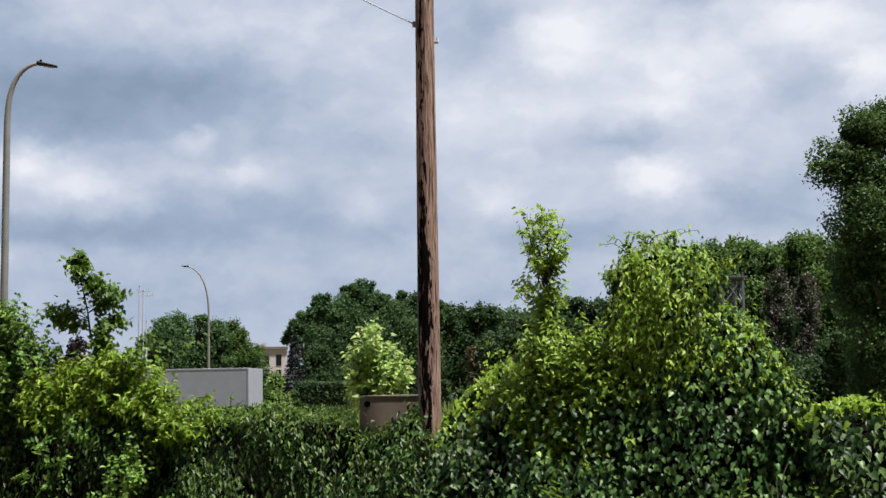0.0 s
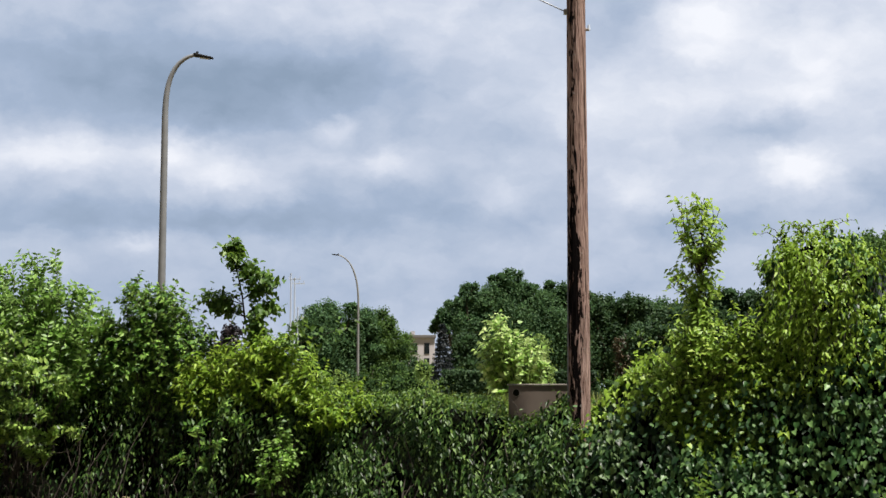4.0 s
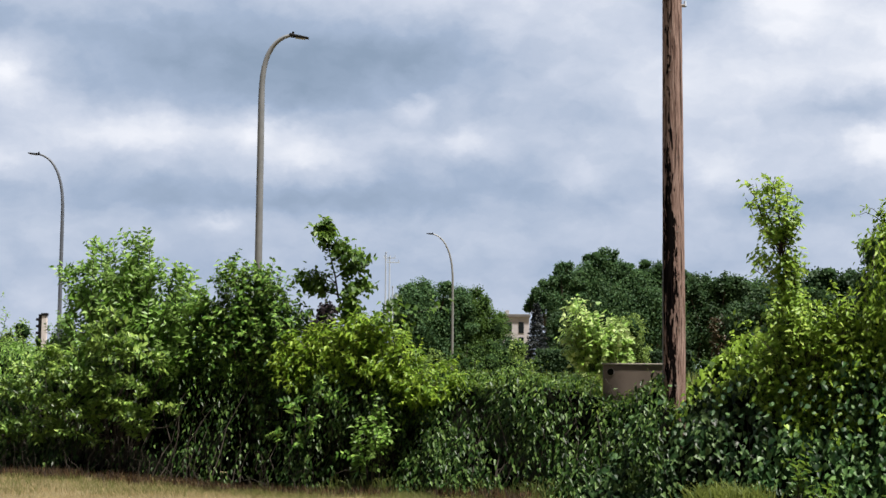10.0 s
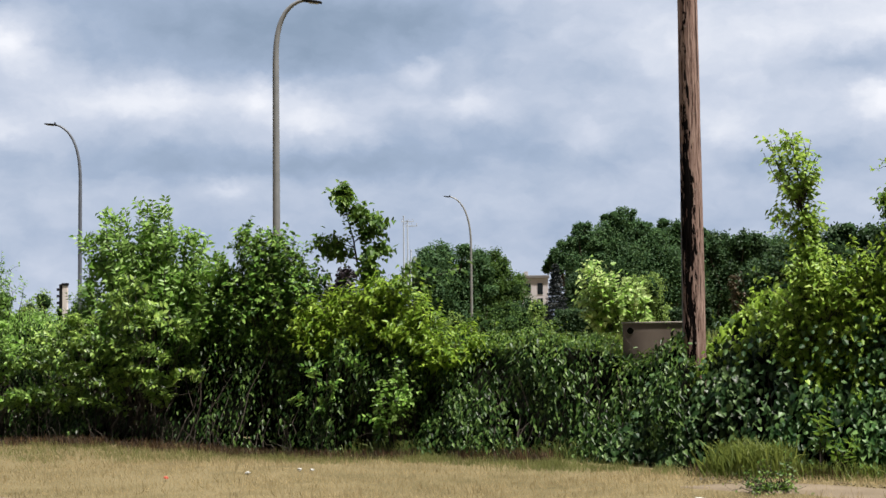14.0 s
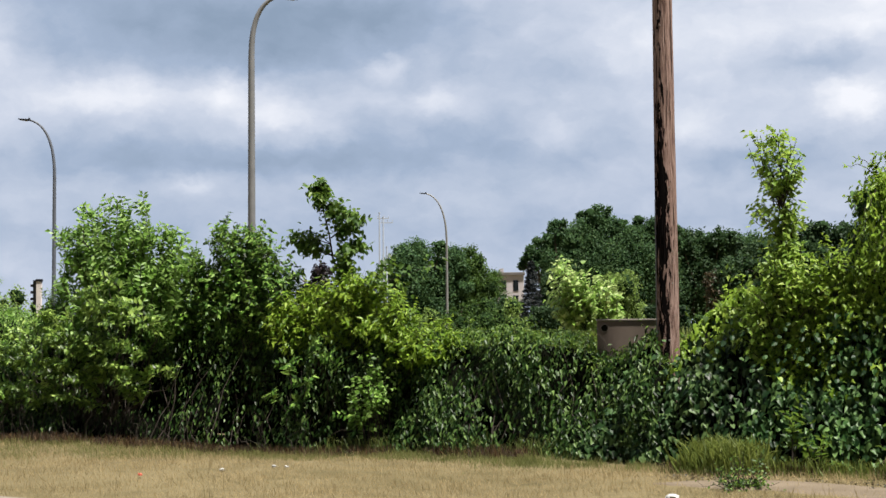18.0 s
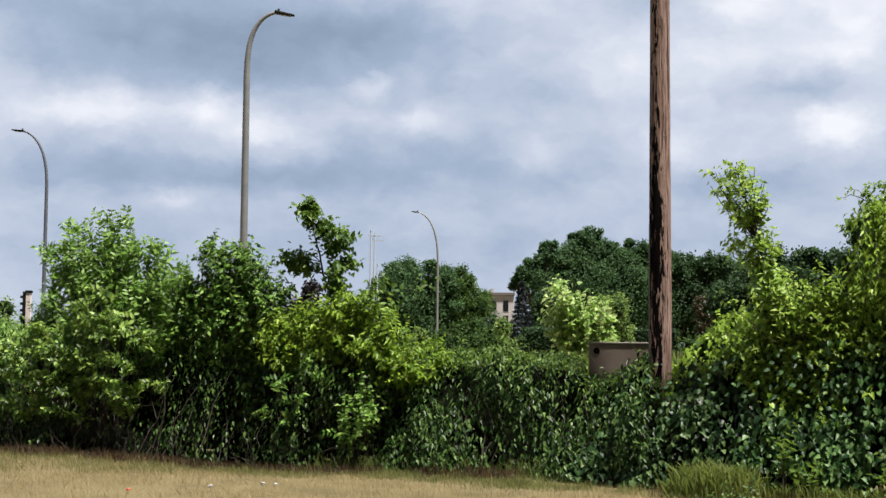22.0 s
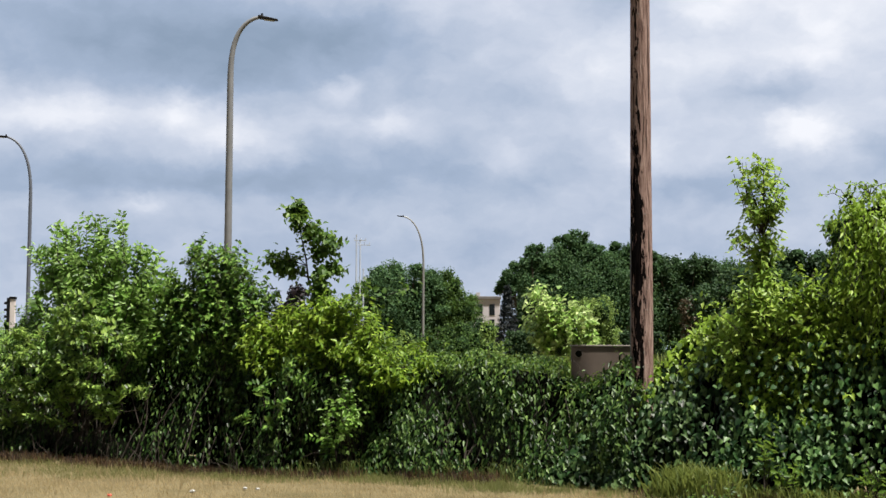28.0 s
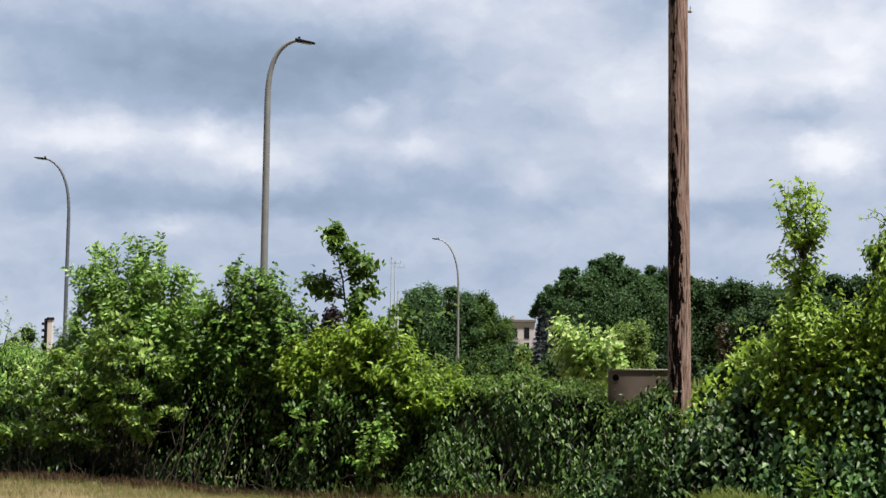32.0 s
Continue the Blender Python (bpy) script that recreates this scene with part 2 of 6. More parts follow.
M_CAN = surface("faded red tin", (0.342, 0.0456, 0.0228), (0.456, 0.076, 0.038), 20.0, 0.45)
M_WIRE = surface("weathered aluminium wire", (0.152, 0.152, 0.1596), (0.2128, 0.2128, 0.2204), 10.0, 0.5, 0.5, 0.02)


def glass_material():
    k = Nodes("dark tinted glass")
    return k.set(Base_Color=(0.0152, 0.019, 0.0228), Roughness=0.06, Specular_IOR_Level=0.7)


def pole_material():
    """Old creosoted pine: grey brown grain, black bleeding streaks down one flank, pale worn flank."""
    k = Nodes("creosoted pine")
    v = k.coords()
    wob = k.node("TexNoise", Vector=k.vec("MULTIPLY", v, (3, 3, 0.9)), Scale=1.0, Detail=3.0).outputs["Color"]
    w = k.vec("ADD", v, k.vec("MULTIPLY", k.vec("SUBTRACT", wob, (0.5, 0.5, 0.5)), (0.10, 0.10, 0)))
    grain = k.noise(k.vec("MULTIPLY", w, (70, 70, 2.2)), 1.0, 7.0, 0.7)
    broad = k.noise(k.vec("MULTIPLY", w, (5, 5, 0.6)), 1.0, 4.0)
    wood = k.ramp(grain, (0.34, (0.0684, 0.038, 0.0323)), (0.48, (0.235, 0.154, 0.132)), (0.68, (0.44, 0.325, 0.285)))
    sep = k.node("SeparateXYZ", Vector=w)
    side = k.math("MULTIPLY_ADD", sep.outputs[0], 3.4, 0.50)          # 0 on the left flank, 1 on the right
    streak = k.noise(k.vec("MULTIPLY", w, (24, 24, 4.5)), 1.0, 6.0, 0.65)
    low = k.math("ABSOLUTE", k.math("SUBTRACT", sep.outputs[2], 2.6))  # the heaviest bleeding is at 2 to 3.5 m
    heavy = k.math("MAXIMUM", k.math("SUBTRACT", 0.34, k.math("MULTIPLY", low, 0.24)), -0.30)
    tar = k.math("ADD", k.math("MULTIPLY", k.math("SUBTRACT", streak, 0.5), 3.2), k.math("MULTIPLY", k.math("SUBTRACT", broad, 0.5), 1.0))
    tar = k.math("ADD", k.math("SUBTRACT", tar, k.math("MULTIPLY", k.math("SUBTRACT", k.math("ABSOLUTE", k.math("SUBTRACT", side, 0.30)), 0.14), 2.3)), heavy)
    tar = k.ramp(tar, (0.0, (0, 0, 0)), (0.06, (1, 1, 1)))
    col = k.mix(tar, wood, (0.00266, 0.001368, 0.00152))
    check = k.noise(k.vec("MULTIPLY", w, (38, 38, 0.8)), 1.0, 3.0)
    crack = k.ramp(check, (0.60, (0, 0, 0)), (0.63, (1, 1, 1)))
    col = k.mix(k.math("MULTIPLY", crack, 0.85), col, (0.01368, 0.00836, 0.0076))
    k.bump(k.math("SUBTRACT", grain, k.math("MULTIPLY", crack, 0.9)), 0.9, 0.02)
    return k.set(Base_Color=col, Roughness=k.math("SUBTRACT", 0.85, k.math("MULTIPLY", tar, 0.1)), Specular_IOR_Level=0.05)


def ground_material():
    k = Nodes("dry turf")
    v = k.coords()
    big, mid, fine = k.noise(v, 0.35, 4.0), k.noise(v, 2.2, 5.0), k.noise(v, 30.0, 4.0)
    f = k.math("ADD", k.math("MULTIPLY", big, 0.35), k.math("ADD", k.math("MULTIPLY", mid, 0.35), k.math("MULTIPLY", fine, 0.3)))
    col = k.ramp(f, (0.36, (0.066, 0.057, 0.027)), (0.47, (0.112, 0.091, 0.047)), (0.56, (0.150, 0.122, 0.067)), (0.68, (0.090, 0.071, 0.038)))
    k.bump(fine, 0.6, 0.05)
    return k.set(Base_Color=col, Roughness=0.95, Specular_IOR_Level=0.1)


def asphalt_material(name, a, b):
    k = Nodes(name)
    v = k.coords()
    big, fine = k.noise(v, 0.8, 5.0), k.noise(v, 90.0, 3.0)
    cracks = k.node("TexVoronoi", Vector=v, Scale=1.3)
    cracks.feature = "DISTANCE_TO_EDGE"
    seam = k.ramp(cracks.outputs["Distance"], (0.0, (1, 1, 1)), (0.02, (0, 0, 0)))
    f = k.math("ADD", k.math("MULTIPLY", big, 0.6), k.math("MULTIPLY", fine, 0.4))
    col = k.mix(k.math("MULTIPLY", seam, 0.5), k.ramp(f, (0.3, a), (0.7, b)), (0.0228, 0.0228, 0.02128))
    k.bump(fine, 0.5, 0.01)
    return k.set(Base_Color=col, Roughness=0.9)


M_GLASS, M_POLE, M_GROUND = glass_material(), pole_material(), ground_material()
M_WALK = surface("warm concrete", (0.1444, 0.1216, 0.1026), (0.2128, 0.1824, 0.152), 1.4, 0.9, 0.0, 0.4, fine=70, spec=0.2)
M_ASPHALT = asphalt_material("asphalt", (0.0266, 0.0266, 0.02736), (0.057, 0.05548, 0.0532))
M_DIRT = surface("bare gravelly dirt", (0.0912, 0.0722, 0.05168), (0.1748, 0.1406, 0.1026), 2.2, 0.95, 0.0, 0.8, fine=45, spec=0.1)

# Clouds by the way one looks (degrees to the right, degrees up): place, half width, half height, how much darker or lighter.
CLOUD_BASES = [(-9.2, 12.4, 6.6, 1.7, 0.34), (-1.6, 12.3, 4.0, 1.3, 0.26), (4.6, 10.3, 3.6, 0.9, 0.12), (-10.6, 6.9, 7.5, 0.75, 0.20), (-3.5, 6.6, 4.5, 0.7, 0.14), (15.6, 10.3, 1.9, 0.75, 0.24),
               (10.0, 14.8, 2.1, 1.2, 0.22), (-15.8, 16.2, 2.2, 0.9, 0.22), (-9.0, 15.9, 2.4, 1.0, 0.12), (2.2, 7.4, 5.0, 1.1, 0.16), (14.2, 6.6, 4.5, 0.8, 0.16), (21.2, 7.4, 2.6, 1.1, 0.20),
               (22.9, 12.0, 1.5, 1.0, 0.18), (18.8, 15.9, 1.6, 0.6, 0.20), (0, 3.8, 30, 1.2, 0.07), (-6.5, 10.9, 3.6, 0.7, 0.15), (-17.9, 13.3, 1.7, 0.6, 0.18)]
CLOUD_TOPS = [(-12.8, 9.3, 4.2, 0.85, 0.28), (-5.8, 8.5, 2.8, 0.8, 0.24), (-7.6, 9.4, 1.3, 0.6, 0.16), (-1.6, 10.6, 0.9, 0.5, 0.24), (-17.8, 11.2, 1.6, 0.85, 0.40), (-18.0, 8.1, 1.5, 0.6, 0.24), (-9.3, 5.7, 0.9, 0.4, 0.22),
              (2.2, 14.5, 4.6, 1.7, 0.16), (-5.2, 15.4, 3.0, 1.0, 0.14), (8.8, 11.2, 3.6, 1.4, 0.14), (13.3, 14.5, 1.8, 1.2, 0.26), (17.2, 11.6, 1.5, 0.8, 0.14), (16.9, 8.6, 1.5, 1.1, 0.26), (23.3, 14.5, 1.9, 1.2, 0.34),
              (25.6, 12.6, 1.6, 1.4, 0.26), (0.4, 9.1, 2.2, 0.7, 0.16), (5.3, 7.9, 1.7, 0.6, 0.20), (10.6, 7.9, 1.5, 0.9, 0.16), (18.6, 13.2, 2.6, 1.1, 0.14), (17, 12.5, 10, 5.5, 0.17)]


def cloud_material():
    k = Nodes("cloudy sky")
    p = k.coords()
    xyz = k.node("SeparateXYZ", Vector=p)
    x, y, z = xyz.outputs
    az = k.math("MULTIPLY", k.math("ARCTAN2", x, y), 57.2958)
    flat = k.math("SQRT", k.math("ADD", k.math("MULTIPLY", x, x), k.math("MULTIPLY", y, y)))
    el = k.math("MULTIPLY", k.math("ARCTAN2", z, flat), 57.2958)
    w = k.node("CombineXYZ", X=az, Y=el).outputs[0]
    warp = k.node("TexNoise", Vector=k.vec("MULTIPLY", w, (0.16, 0.30, 1)), Scale=1.0, Detail=5.0).outputs["Color"]
    w2 = k.vec("ADD", w, k.vec("MULTIPLY", k.vec("SUBTRACT", warp, (0.5, 0.5, 0.5)), (1.8, 1.0, 0)))
    curl = k.node("TexNoise", Vector=k.vec("MULTIPLY", w, (0.75, 1.1, 1)), Scale=1.0, Detail=6.0, Roughness=0.6).outputs["Color"]
    w2 = k.vec("ADD", w2, k.vec("MULTIPLY", k.vec("SUBTRACT", curl, (0.5, 0.5, 0.5)), (1.5, 1.1, 0)))
    field = 0.49
    for cx, cy, rx, ry, amp in [(*c[:4], -c[4]) for c in CLOUD_BASES] + CLOUD_TOPS:
        q = k.vec("MULTIPLY", k.vec("SUBTRACT", w2, (cx, cy, 0)), (1 / rx, 1 / ry, 1))
        g = k.math("EXPONENT", k.math("MULTIPLY", k.vec("DOT_PRODUCT", q, q), -1.0))
        field = k.math("MULTIPLY_ADD", g, amp, field)
    n1 = k.noise(k.vec("MULTIPLY", w2, (0.10, 0.26, 1)), 1.0, 5.0, 0.45)
    n2 = k.noise(k.vec("MULTIPLY", w2, (0.55, 0.85, 1)), 1.0, 6.0, 0.55)
    field = k.math("ADD", field, k.math("MULTIPLY", k.math("SUBTRACT", n1, 0.5), 0.16))
    field = k.math("ADD", field, k.math("MULTIPLY", k.math("SUBTRACT", n2, 0.5), 0.30))
    puff = k.node("TexVoronoi", Vector=k.vec("MULTIPLY", w2, (0.55, 0.85, 1)), Scale=1.0)
    puff.feature = "SMOOTH_F1"
    field = k.math("ADD", field, k.math("MULTIPLY", k.math("SUBTRACT", 0.45, puff.outputs["Distance"]), 0.14))
    col = k.ramp(field, (0.10, (0.275, 0.360, 0.488)), (0.34, (0.382, 0.472, 0.628)), (0.60, (0.612, 0.672, 0.800)), (0.86, (0.915, 0.935, 1.0)))
    em = k.node("Emission", Color=col, Strength=0.438)
    k.l.new(em.outputs[0], k.out.inputs["Surface"])
    return k.m


# ---- mesh helpers ----
rng = np.random.default_rng(7)


def part(name, bm, material, parent=None, label="", at=None):
    """Link a bmesh as one mesh object under a thing or a part. at: its origin, in the parent's space."""
    me = bpy.data.meshes.new(name)
    bm.to_mesh(me)
    bm.free()
    me.materials.append(material)
    ob = new(name, me)
    ob.parent = parent
    if at is not None:
        ob.location = at
    return tagged(ob, label)


def empty(name, at, label, category, group="", kind=""):
    ob = new(name)
    ob.empty_display_size = 0.3
    ob.location = at
    return tagged(ob, label, category, group, kind)


def raw(name, verts, faces, material, parent=None, smooth=False):
    """A mesh from arrays; all faces have one number of corners."""
    verts, faces = np.asarray(verts, np.float32), np.asarray(faces, np.int32)
    me = bpy.data.meshes.new(name)
    me.vertices.add(len(verts))
    me.vertices.foreach_set("co", verts.ravel())
    k = faces.shape[1]
    me.loops.add(faces.size)
    me.loops.foreach_set("vertex_index", faces.ravel())
    me.polygons.add(len(faces))
    me.polygons.foreach_set("loop_start", np.arange(0, faces.size, k, dtype=np.int32))
    me.polygons.foreach_set("loop_total", np.full(len(faces), k, np.int32))
    if smooth:
        me.polygons.foreach_set("use_smooth", np.ones(len(faces), bool))
    me.update(calc_edges=True)
    me.materials.append(material)
    ob = new(name, me)
    ob.parent = parent
    return ob


def box(bm, x0, x1, y0, y1, z0, z1, bevel=0.0):
    m = Matrix.Translation(((x0 + x1) / 2, (y0 + y1) / 2, (z0 + z1) / 2)) @ Matrix.Diagonal((x1 - x0, y1 - y0, z1 - z0, 1))
    made = bmesh.ops.create_cube(bm, size=1, matrix=m)["verts"]
    if bevel:
        edges = {e for v in made for e in v.link_edges}
        bmesh.ops.bevel(bm, geom=list(edges), offset=bevel, segments=2, affect="EDGES", profile=0.5)
    return bm


def boxed(*a, **k):
    return box(bmesh.new(), *a, **k)


def cylinder(r, h, m=None, sides=20, r2=None, bevel=0.0):
    bm = bmesh.new()
    bmesh.ops.create_cone(bm, cap_ends=True, segments=sides, radius1=r, radius2=r if r2 is None else r2, depth=h, matrix=m or Matrix.Translation((0, 0, h / 2)))
    if bevel:
        bmesh.ops.bevel(bm, geom=[e for e in bm.edges if e.calc_face_angle(0) > 0.9], offset=bevel, segments=2, affect="EDGES")
    return bm


def tubes(lines, sides=5):
    """Tapered tubes along polylines: [(points, first radius, last radius)]. Vertices and quads."""
    vs, fs, base = [], [], 0
    turn = np.linspace(0, 2 * np.pi, sides, endpoint=False)
    for pts, r0, r1 in lines:
        p = np.asarray(pts, float)
        d = np.gradient(p, axis=0)
        d /= np.linalg.norm(d, axis=1, keepdims=True) + 1e-9
        ref = np.eye(3)[int(np.argmin(np.abs(d).max(0)))]
        a = np.cross(d, ref[None])
        a /= np.linalg.norm(a, axis=1, keepdims=True) + 1e-9
        b = np.cross(d, a)
        r = np.linspace(r0, r1, len(p))[:, None, None]
        ring = p[:, None] + r * (np.cos(turn)[None, :, None] * a[:, None] + np.sin(turn)[None, :, None] * b[:, None])
        vs.append(ring.reshape(-1, 3))
        i = np.arange(len(p) - 1)[:, None] * sides
        j, jn = np.arange(sides)[None], (np.arange(sides)[None] + 1) % sides
        fs.append(np.stack([i + j, i + jn, i + sides + jn, i + sides + j], -1).reshape(-1, 4) + base)
        base += ring.shape[0] * sides
    return np.concatenate(vs), np.concatenate(fs)


# Leaf outlines: across, along, out of the plane; and quads. The blade is folded along its midrib.
LANCE = (np.array([(0, 0, 0), (0.19, 0.42, 0.05), (0, 1, -0.06), (-0.19, 0.42, 0.05), (0, 0.45, -0.03)]), np.array([(0, 1, 2, 4), (0, 4, 2, 3)]))
BROAD = (np.array([(0, 0, 0), (0.36, 0.40, 0.07), (0, 1, -0.10), (-0.36, 0.40, 0.07), (0, 0.42, -0.04)]), np.array([(0, 1, 2, 4), (0, 4, 2, 3)]))
DIAMOND = (np.array([(0, 0, 0), (0.38, 0.44, 0.05), (0, 1, -0.06), (-0.38, 0.44, 0.05)]), np.array([(0, 1, 2, 3)]))
HANG = (np.array([(0, 0, 0), (0.21, 0.34, 0.06), (0, 1, -0.16), (-0.21, 0.34, 0.06), (0, 0.40, -0.05)]), np.array([(0, 1, 2, 4), (0, 4, 2, 3)]))
HEART = (np.array([(0, 0.06, 0), (0.26, -0.05, 0.07), (0.40, 0.26, 0.13), (0.24, 0.66, 0.03), (0, 1, -0.24), (-0.24, 0.66, 0.03), (-0.40, 0.26, 0.13), (-0.26, -0.05, 0.07), (0, 0.5, -0.06)]),
         np.array([(0, 1, 2, 8), (8, 2, 3, 4), (8, 4, 5, 6), (0, 8, 6, 7)]))
OVATE = (np.array([(0, 0, 0), (0.26, 0.40, 0.06), (0, 1, -0.14), (-0.26, 0.40, 0.06), (0, 0.45, -0.05)]), np.array([(0, 1, 2, 4), (0, 4, 2, 3)]))
BLADE = (np.array([(-0.030, 0, 0), (0.030, 0, 0), (0.022, 0.6, 0.04), (-0.022, 0.6, 0.04), (0.004, 1, 0.16), (-0.004, 1, 0.16)]), np.array([(0, 1, 2, 3), (3, 2, 4, 5)]))

ARCH = (np.array([(-0.020, 0, 0), (0.020, 0, 0), (0.022, 0.5, 0.04), (-0.022, 0.5, 0.04), (0.016, 0.82, 0.17), (-0.016, 0.82, 0.17), (0.003, 0.98, 0.42), (-0.003, 0.98, 0.42)]), np.array([(0, 1, 2, 3), (3, 2, 4, 5), (5, 4, 6, 7)]))


def unit(v):
    return v / (np.linalg.norm(v, axis=-1, keepdims=True) + 1e-9)


def leaf_arrays(pos, tip, normal, size, outline):
    """Vertices and quads of blades at pos, pointing along tip, facing normal."""
    shape, quads = outline
    tip = unit(tip)
    side = unit(np.cross(tip, normal))
    up = np.cross(side, tip)
    size = np.broadcast_to(np.asarray(size, float), (len(pos),))[:, None, None]
    bend = rng.uniform(0.4, 1.8, (len(pos), 1, 1))
    v = pos[:, None] + size * (shape[None, :, :1] * side[:, None] + shape[None, :, 1:2] * tip[:, None] + bend * shape[None, :, 2:] * up[:, None])
    f = quads[None] + (np.arange(len(pos)) * len(shape))[:, None, None]
    return v.reshape(-1, 3), f.reshape(-1, 4)


class Growth:
    """Collects stems and leaves of one plant, or of one part of it, and then builds the meshes."""

    def __init__(self):
        self.lines, self.leaves = [], []

    def stem(self, pts, r0, r1):
        self.lines.append((pts, r0, r1))

    def foliage(self, pos, tip, normal, size, outline):
        if len(pos):
            self.leaves.append((pos, tip, normal, size, outline))

    def build(self, parent, material, names=("stem", "foliage"), origin=(0, 0, 0), bark=None):
        made, o = [], np.array(origin, float)
        if self.lines:
            v, f = tubes(self.lines)
            made.append(raw(names[0], v - o, f, bark or M_TWIG, parent, True))
        vs, fs, base = [], [], 0
        for l in self.leaves:
            v, f = leaf_arrays(*l)
            vs.append(v - o)
            fs.append(f + base)
            base += len(v)
        if vs:
            made.append(raw(names[1], np.concatenate(vs), np.concatenate(fs), material, parent))
        for ob in made:
            tagged(ob, kind="stuff")
            ob.location = o
        return made


def jitter(n, s=1.0):
    return rng.normal(0, s, (n, 3))


def along_line(g, pts, n, size, outline, droop=0.3, spread=0.05, up=0.7, r=(0.7, 1.2)):
    """n leaves along a polyline, out to both sides."""
    p = np.asarray(pts, float)
    t = rng.uniform(0, len(p) - 1.001, n)
    i = t.astype(int)
    base = p[i] + (p[i + 1] - p[i]) * (t - i)[:, None] + jitter(n, spread)
    axis = unit(p[i + 1] - p[i])
    tip = unit(np.cross(axis, unit(jitter(n)))) + axis * 0.45 - np.array([0, 0, droop])
    g.foliage(base, tip, jitter(n, 0.26) + rng.normal(0, 0.40, 3) + np.array([0.1, -0.35, up]), size * rng.uniform(*r, n), outline)


def paired(g, pts, step, size, outline, droop=0.1, first=0.15):
    """Leaves in two ranks along a shoot, smaller towards its tip."""
    p = np.asarray(pts, float)
    seg = np.linalg.norm(np.diff(p, axis=0), axis=1)
    run = np.concatenate([[0], np.cumsum(seg)])
    at = np.arange(first * run[-1], run[-1], step)
    if len(at) < 1:
        return
    base = np.stack([np.interp(at, run, p[:, i]) for i in range(3)], -1)
    ahead = np.stack([np.interp(at + 0.01, run, p[:, i]) - np.interp(at - 0.01, run, p[:, i]) for i in range(3)], -1)
    axis = unit(ahead)
    side = unit(np.cross(axis, unit(rng.normal(0, 0.5, 3) + np.array([0.2, -0.8, 0.5]))))
    for sign in (1, -1):
        m = len(at)
        tip = side * sign + axis * 0.7 + jitter(m, 0.22) - np.array([0, 0, droop])
        face = np.cross(side, axis) * np.sign(np.cross(side, axis)[:, 2:3] + 1e-6) + jitter(m, 0.35) + np.array([0, -0.15, 0.55])
        g.foliage(base + jitter(m, 0.008), tip, face, size * rng.uniform(0.75, 1.2, m) * (1.05 - 0.45 * at / run[-1]), outline)


def bent(a, b, sag=0.0, k=5, wob=0.03):
    """A slightly crooked line from a to b."""
    a, b = np.asarray(a, float), np.asarray(b, float)
    t = np.linspace(0, 1, k)[:, None]
    w = jitter(k, wob) * np.linalg.norm(b - a)
    w[0] = w[-1] = 0
    return a + (b - a) * t + w + np.array([0, 0, 1.0]) * (sag * 4 * t * (1 - t))


# ---- the strip along the street: s runs along it, n away from the street ----
E_S, E_N, O_S = np.array((0.869, -0.495, 0)), np.array((0.495, 0.869, 0)), np.array((0, 18.7, 0))


def strip(s, n, z):
    """World places for strip coordinates; arrays or numbers."""
    s, n, z = np.broadcast_arrays(np.asarray(s, float), n, z)
    return O_S + s[..., None] * E_S + n[..., None] * E_N + z[..., None] * np.array((0, 0, 1.0))


# How far the tall sapling stood from the upright, every half second, in hundredths of its play: the wind of the whole place.
WIND = [215, 214, 212, 216, 218, 214, 214, 218, 220, 214, 205, 190, 175, 166, 174, 202, 190, 206, 222, 226, 166, 150, 214, 250, 218, 226, 198, 174, 170, 165, 160, 156,
        176, 192, 161, 199, 194, 188, 200, 170, 144, 135, 133, 135, 122, 133, 181, 213, 208, 199, 195, 195, 195, 194, 184, 198, 214, 196, 206, 230, 227, 208, 212, 196, 220]
GUST = [(i * 0.5, (w - 215) * 0.1736) for i, w in enumerate(WIND)]
SWAYING = []   # (part, share of the lean, delay in half seconds)


# ---- structure ----
def waves(seed, k=7, low=0.6, high=3.2):
    """A smooth uneven field over two coordinates, about -1 to 1."""
    r = np.random.default_rng(seed)
    f, ph, a = r.uniform(low, high, (k, 2)) * r.choice([-1, 1], (k, 2)), r.uniform(0, 6.3, k), r.uniform(0.5, 1, k)
    return lambda x, y: sum(a[i] * np.sin(f[i, 0] * x + f[i, 1] * y + ph[i]) for i in range(k)) / (0.6 * a.sum())


def build_sky():
    """The cloudy sky ahead, a bowl far behind everything, that drifts slowly."""
    az, el = np.radians(np.linspace(-80, 80, 41)), np.radians(np.linspace(-1.5, 62, 17))
    a, e = np.meshgrid(az, el)
    v = 3000 * np.stack([np.sin(a) * np.cos(e), np.cos(a) * np.cos(e), np.sin(e)], -1).reshape(-1, 3)
    i, j = np.meshgrid(np.arange(16), np.arange(40), indexing="ij")
    k = (i * 41 + j).ravel()
    ob = raw("backdrop", v, np.stack([k, k + 1, k + 42, k + 41], -1), cloud_material(), None, True)
    ob.location = (0, 0, 1.6)
    return tagged(ob, "grey and white broken clouds drifting over a pale blue sky", "sky", kind="structure")


def ground_z(x, y):
    """Height of the gently uneven ground."""
    return np.exp(-((x / 25) ** 2) - (((y - 18) / 14) ** 2)) * 0.035 * (np.sin(x * 1.3 + y * 0.7) + np.sin(y * 1.1 - x * 0.5)) - 0.03


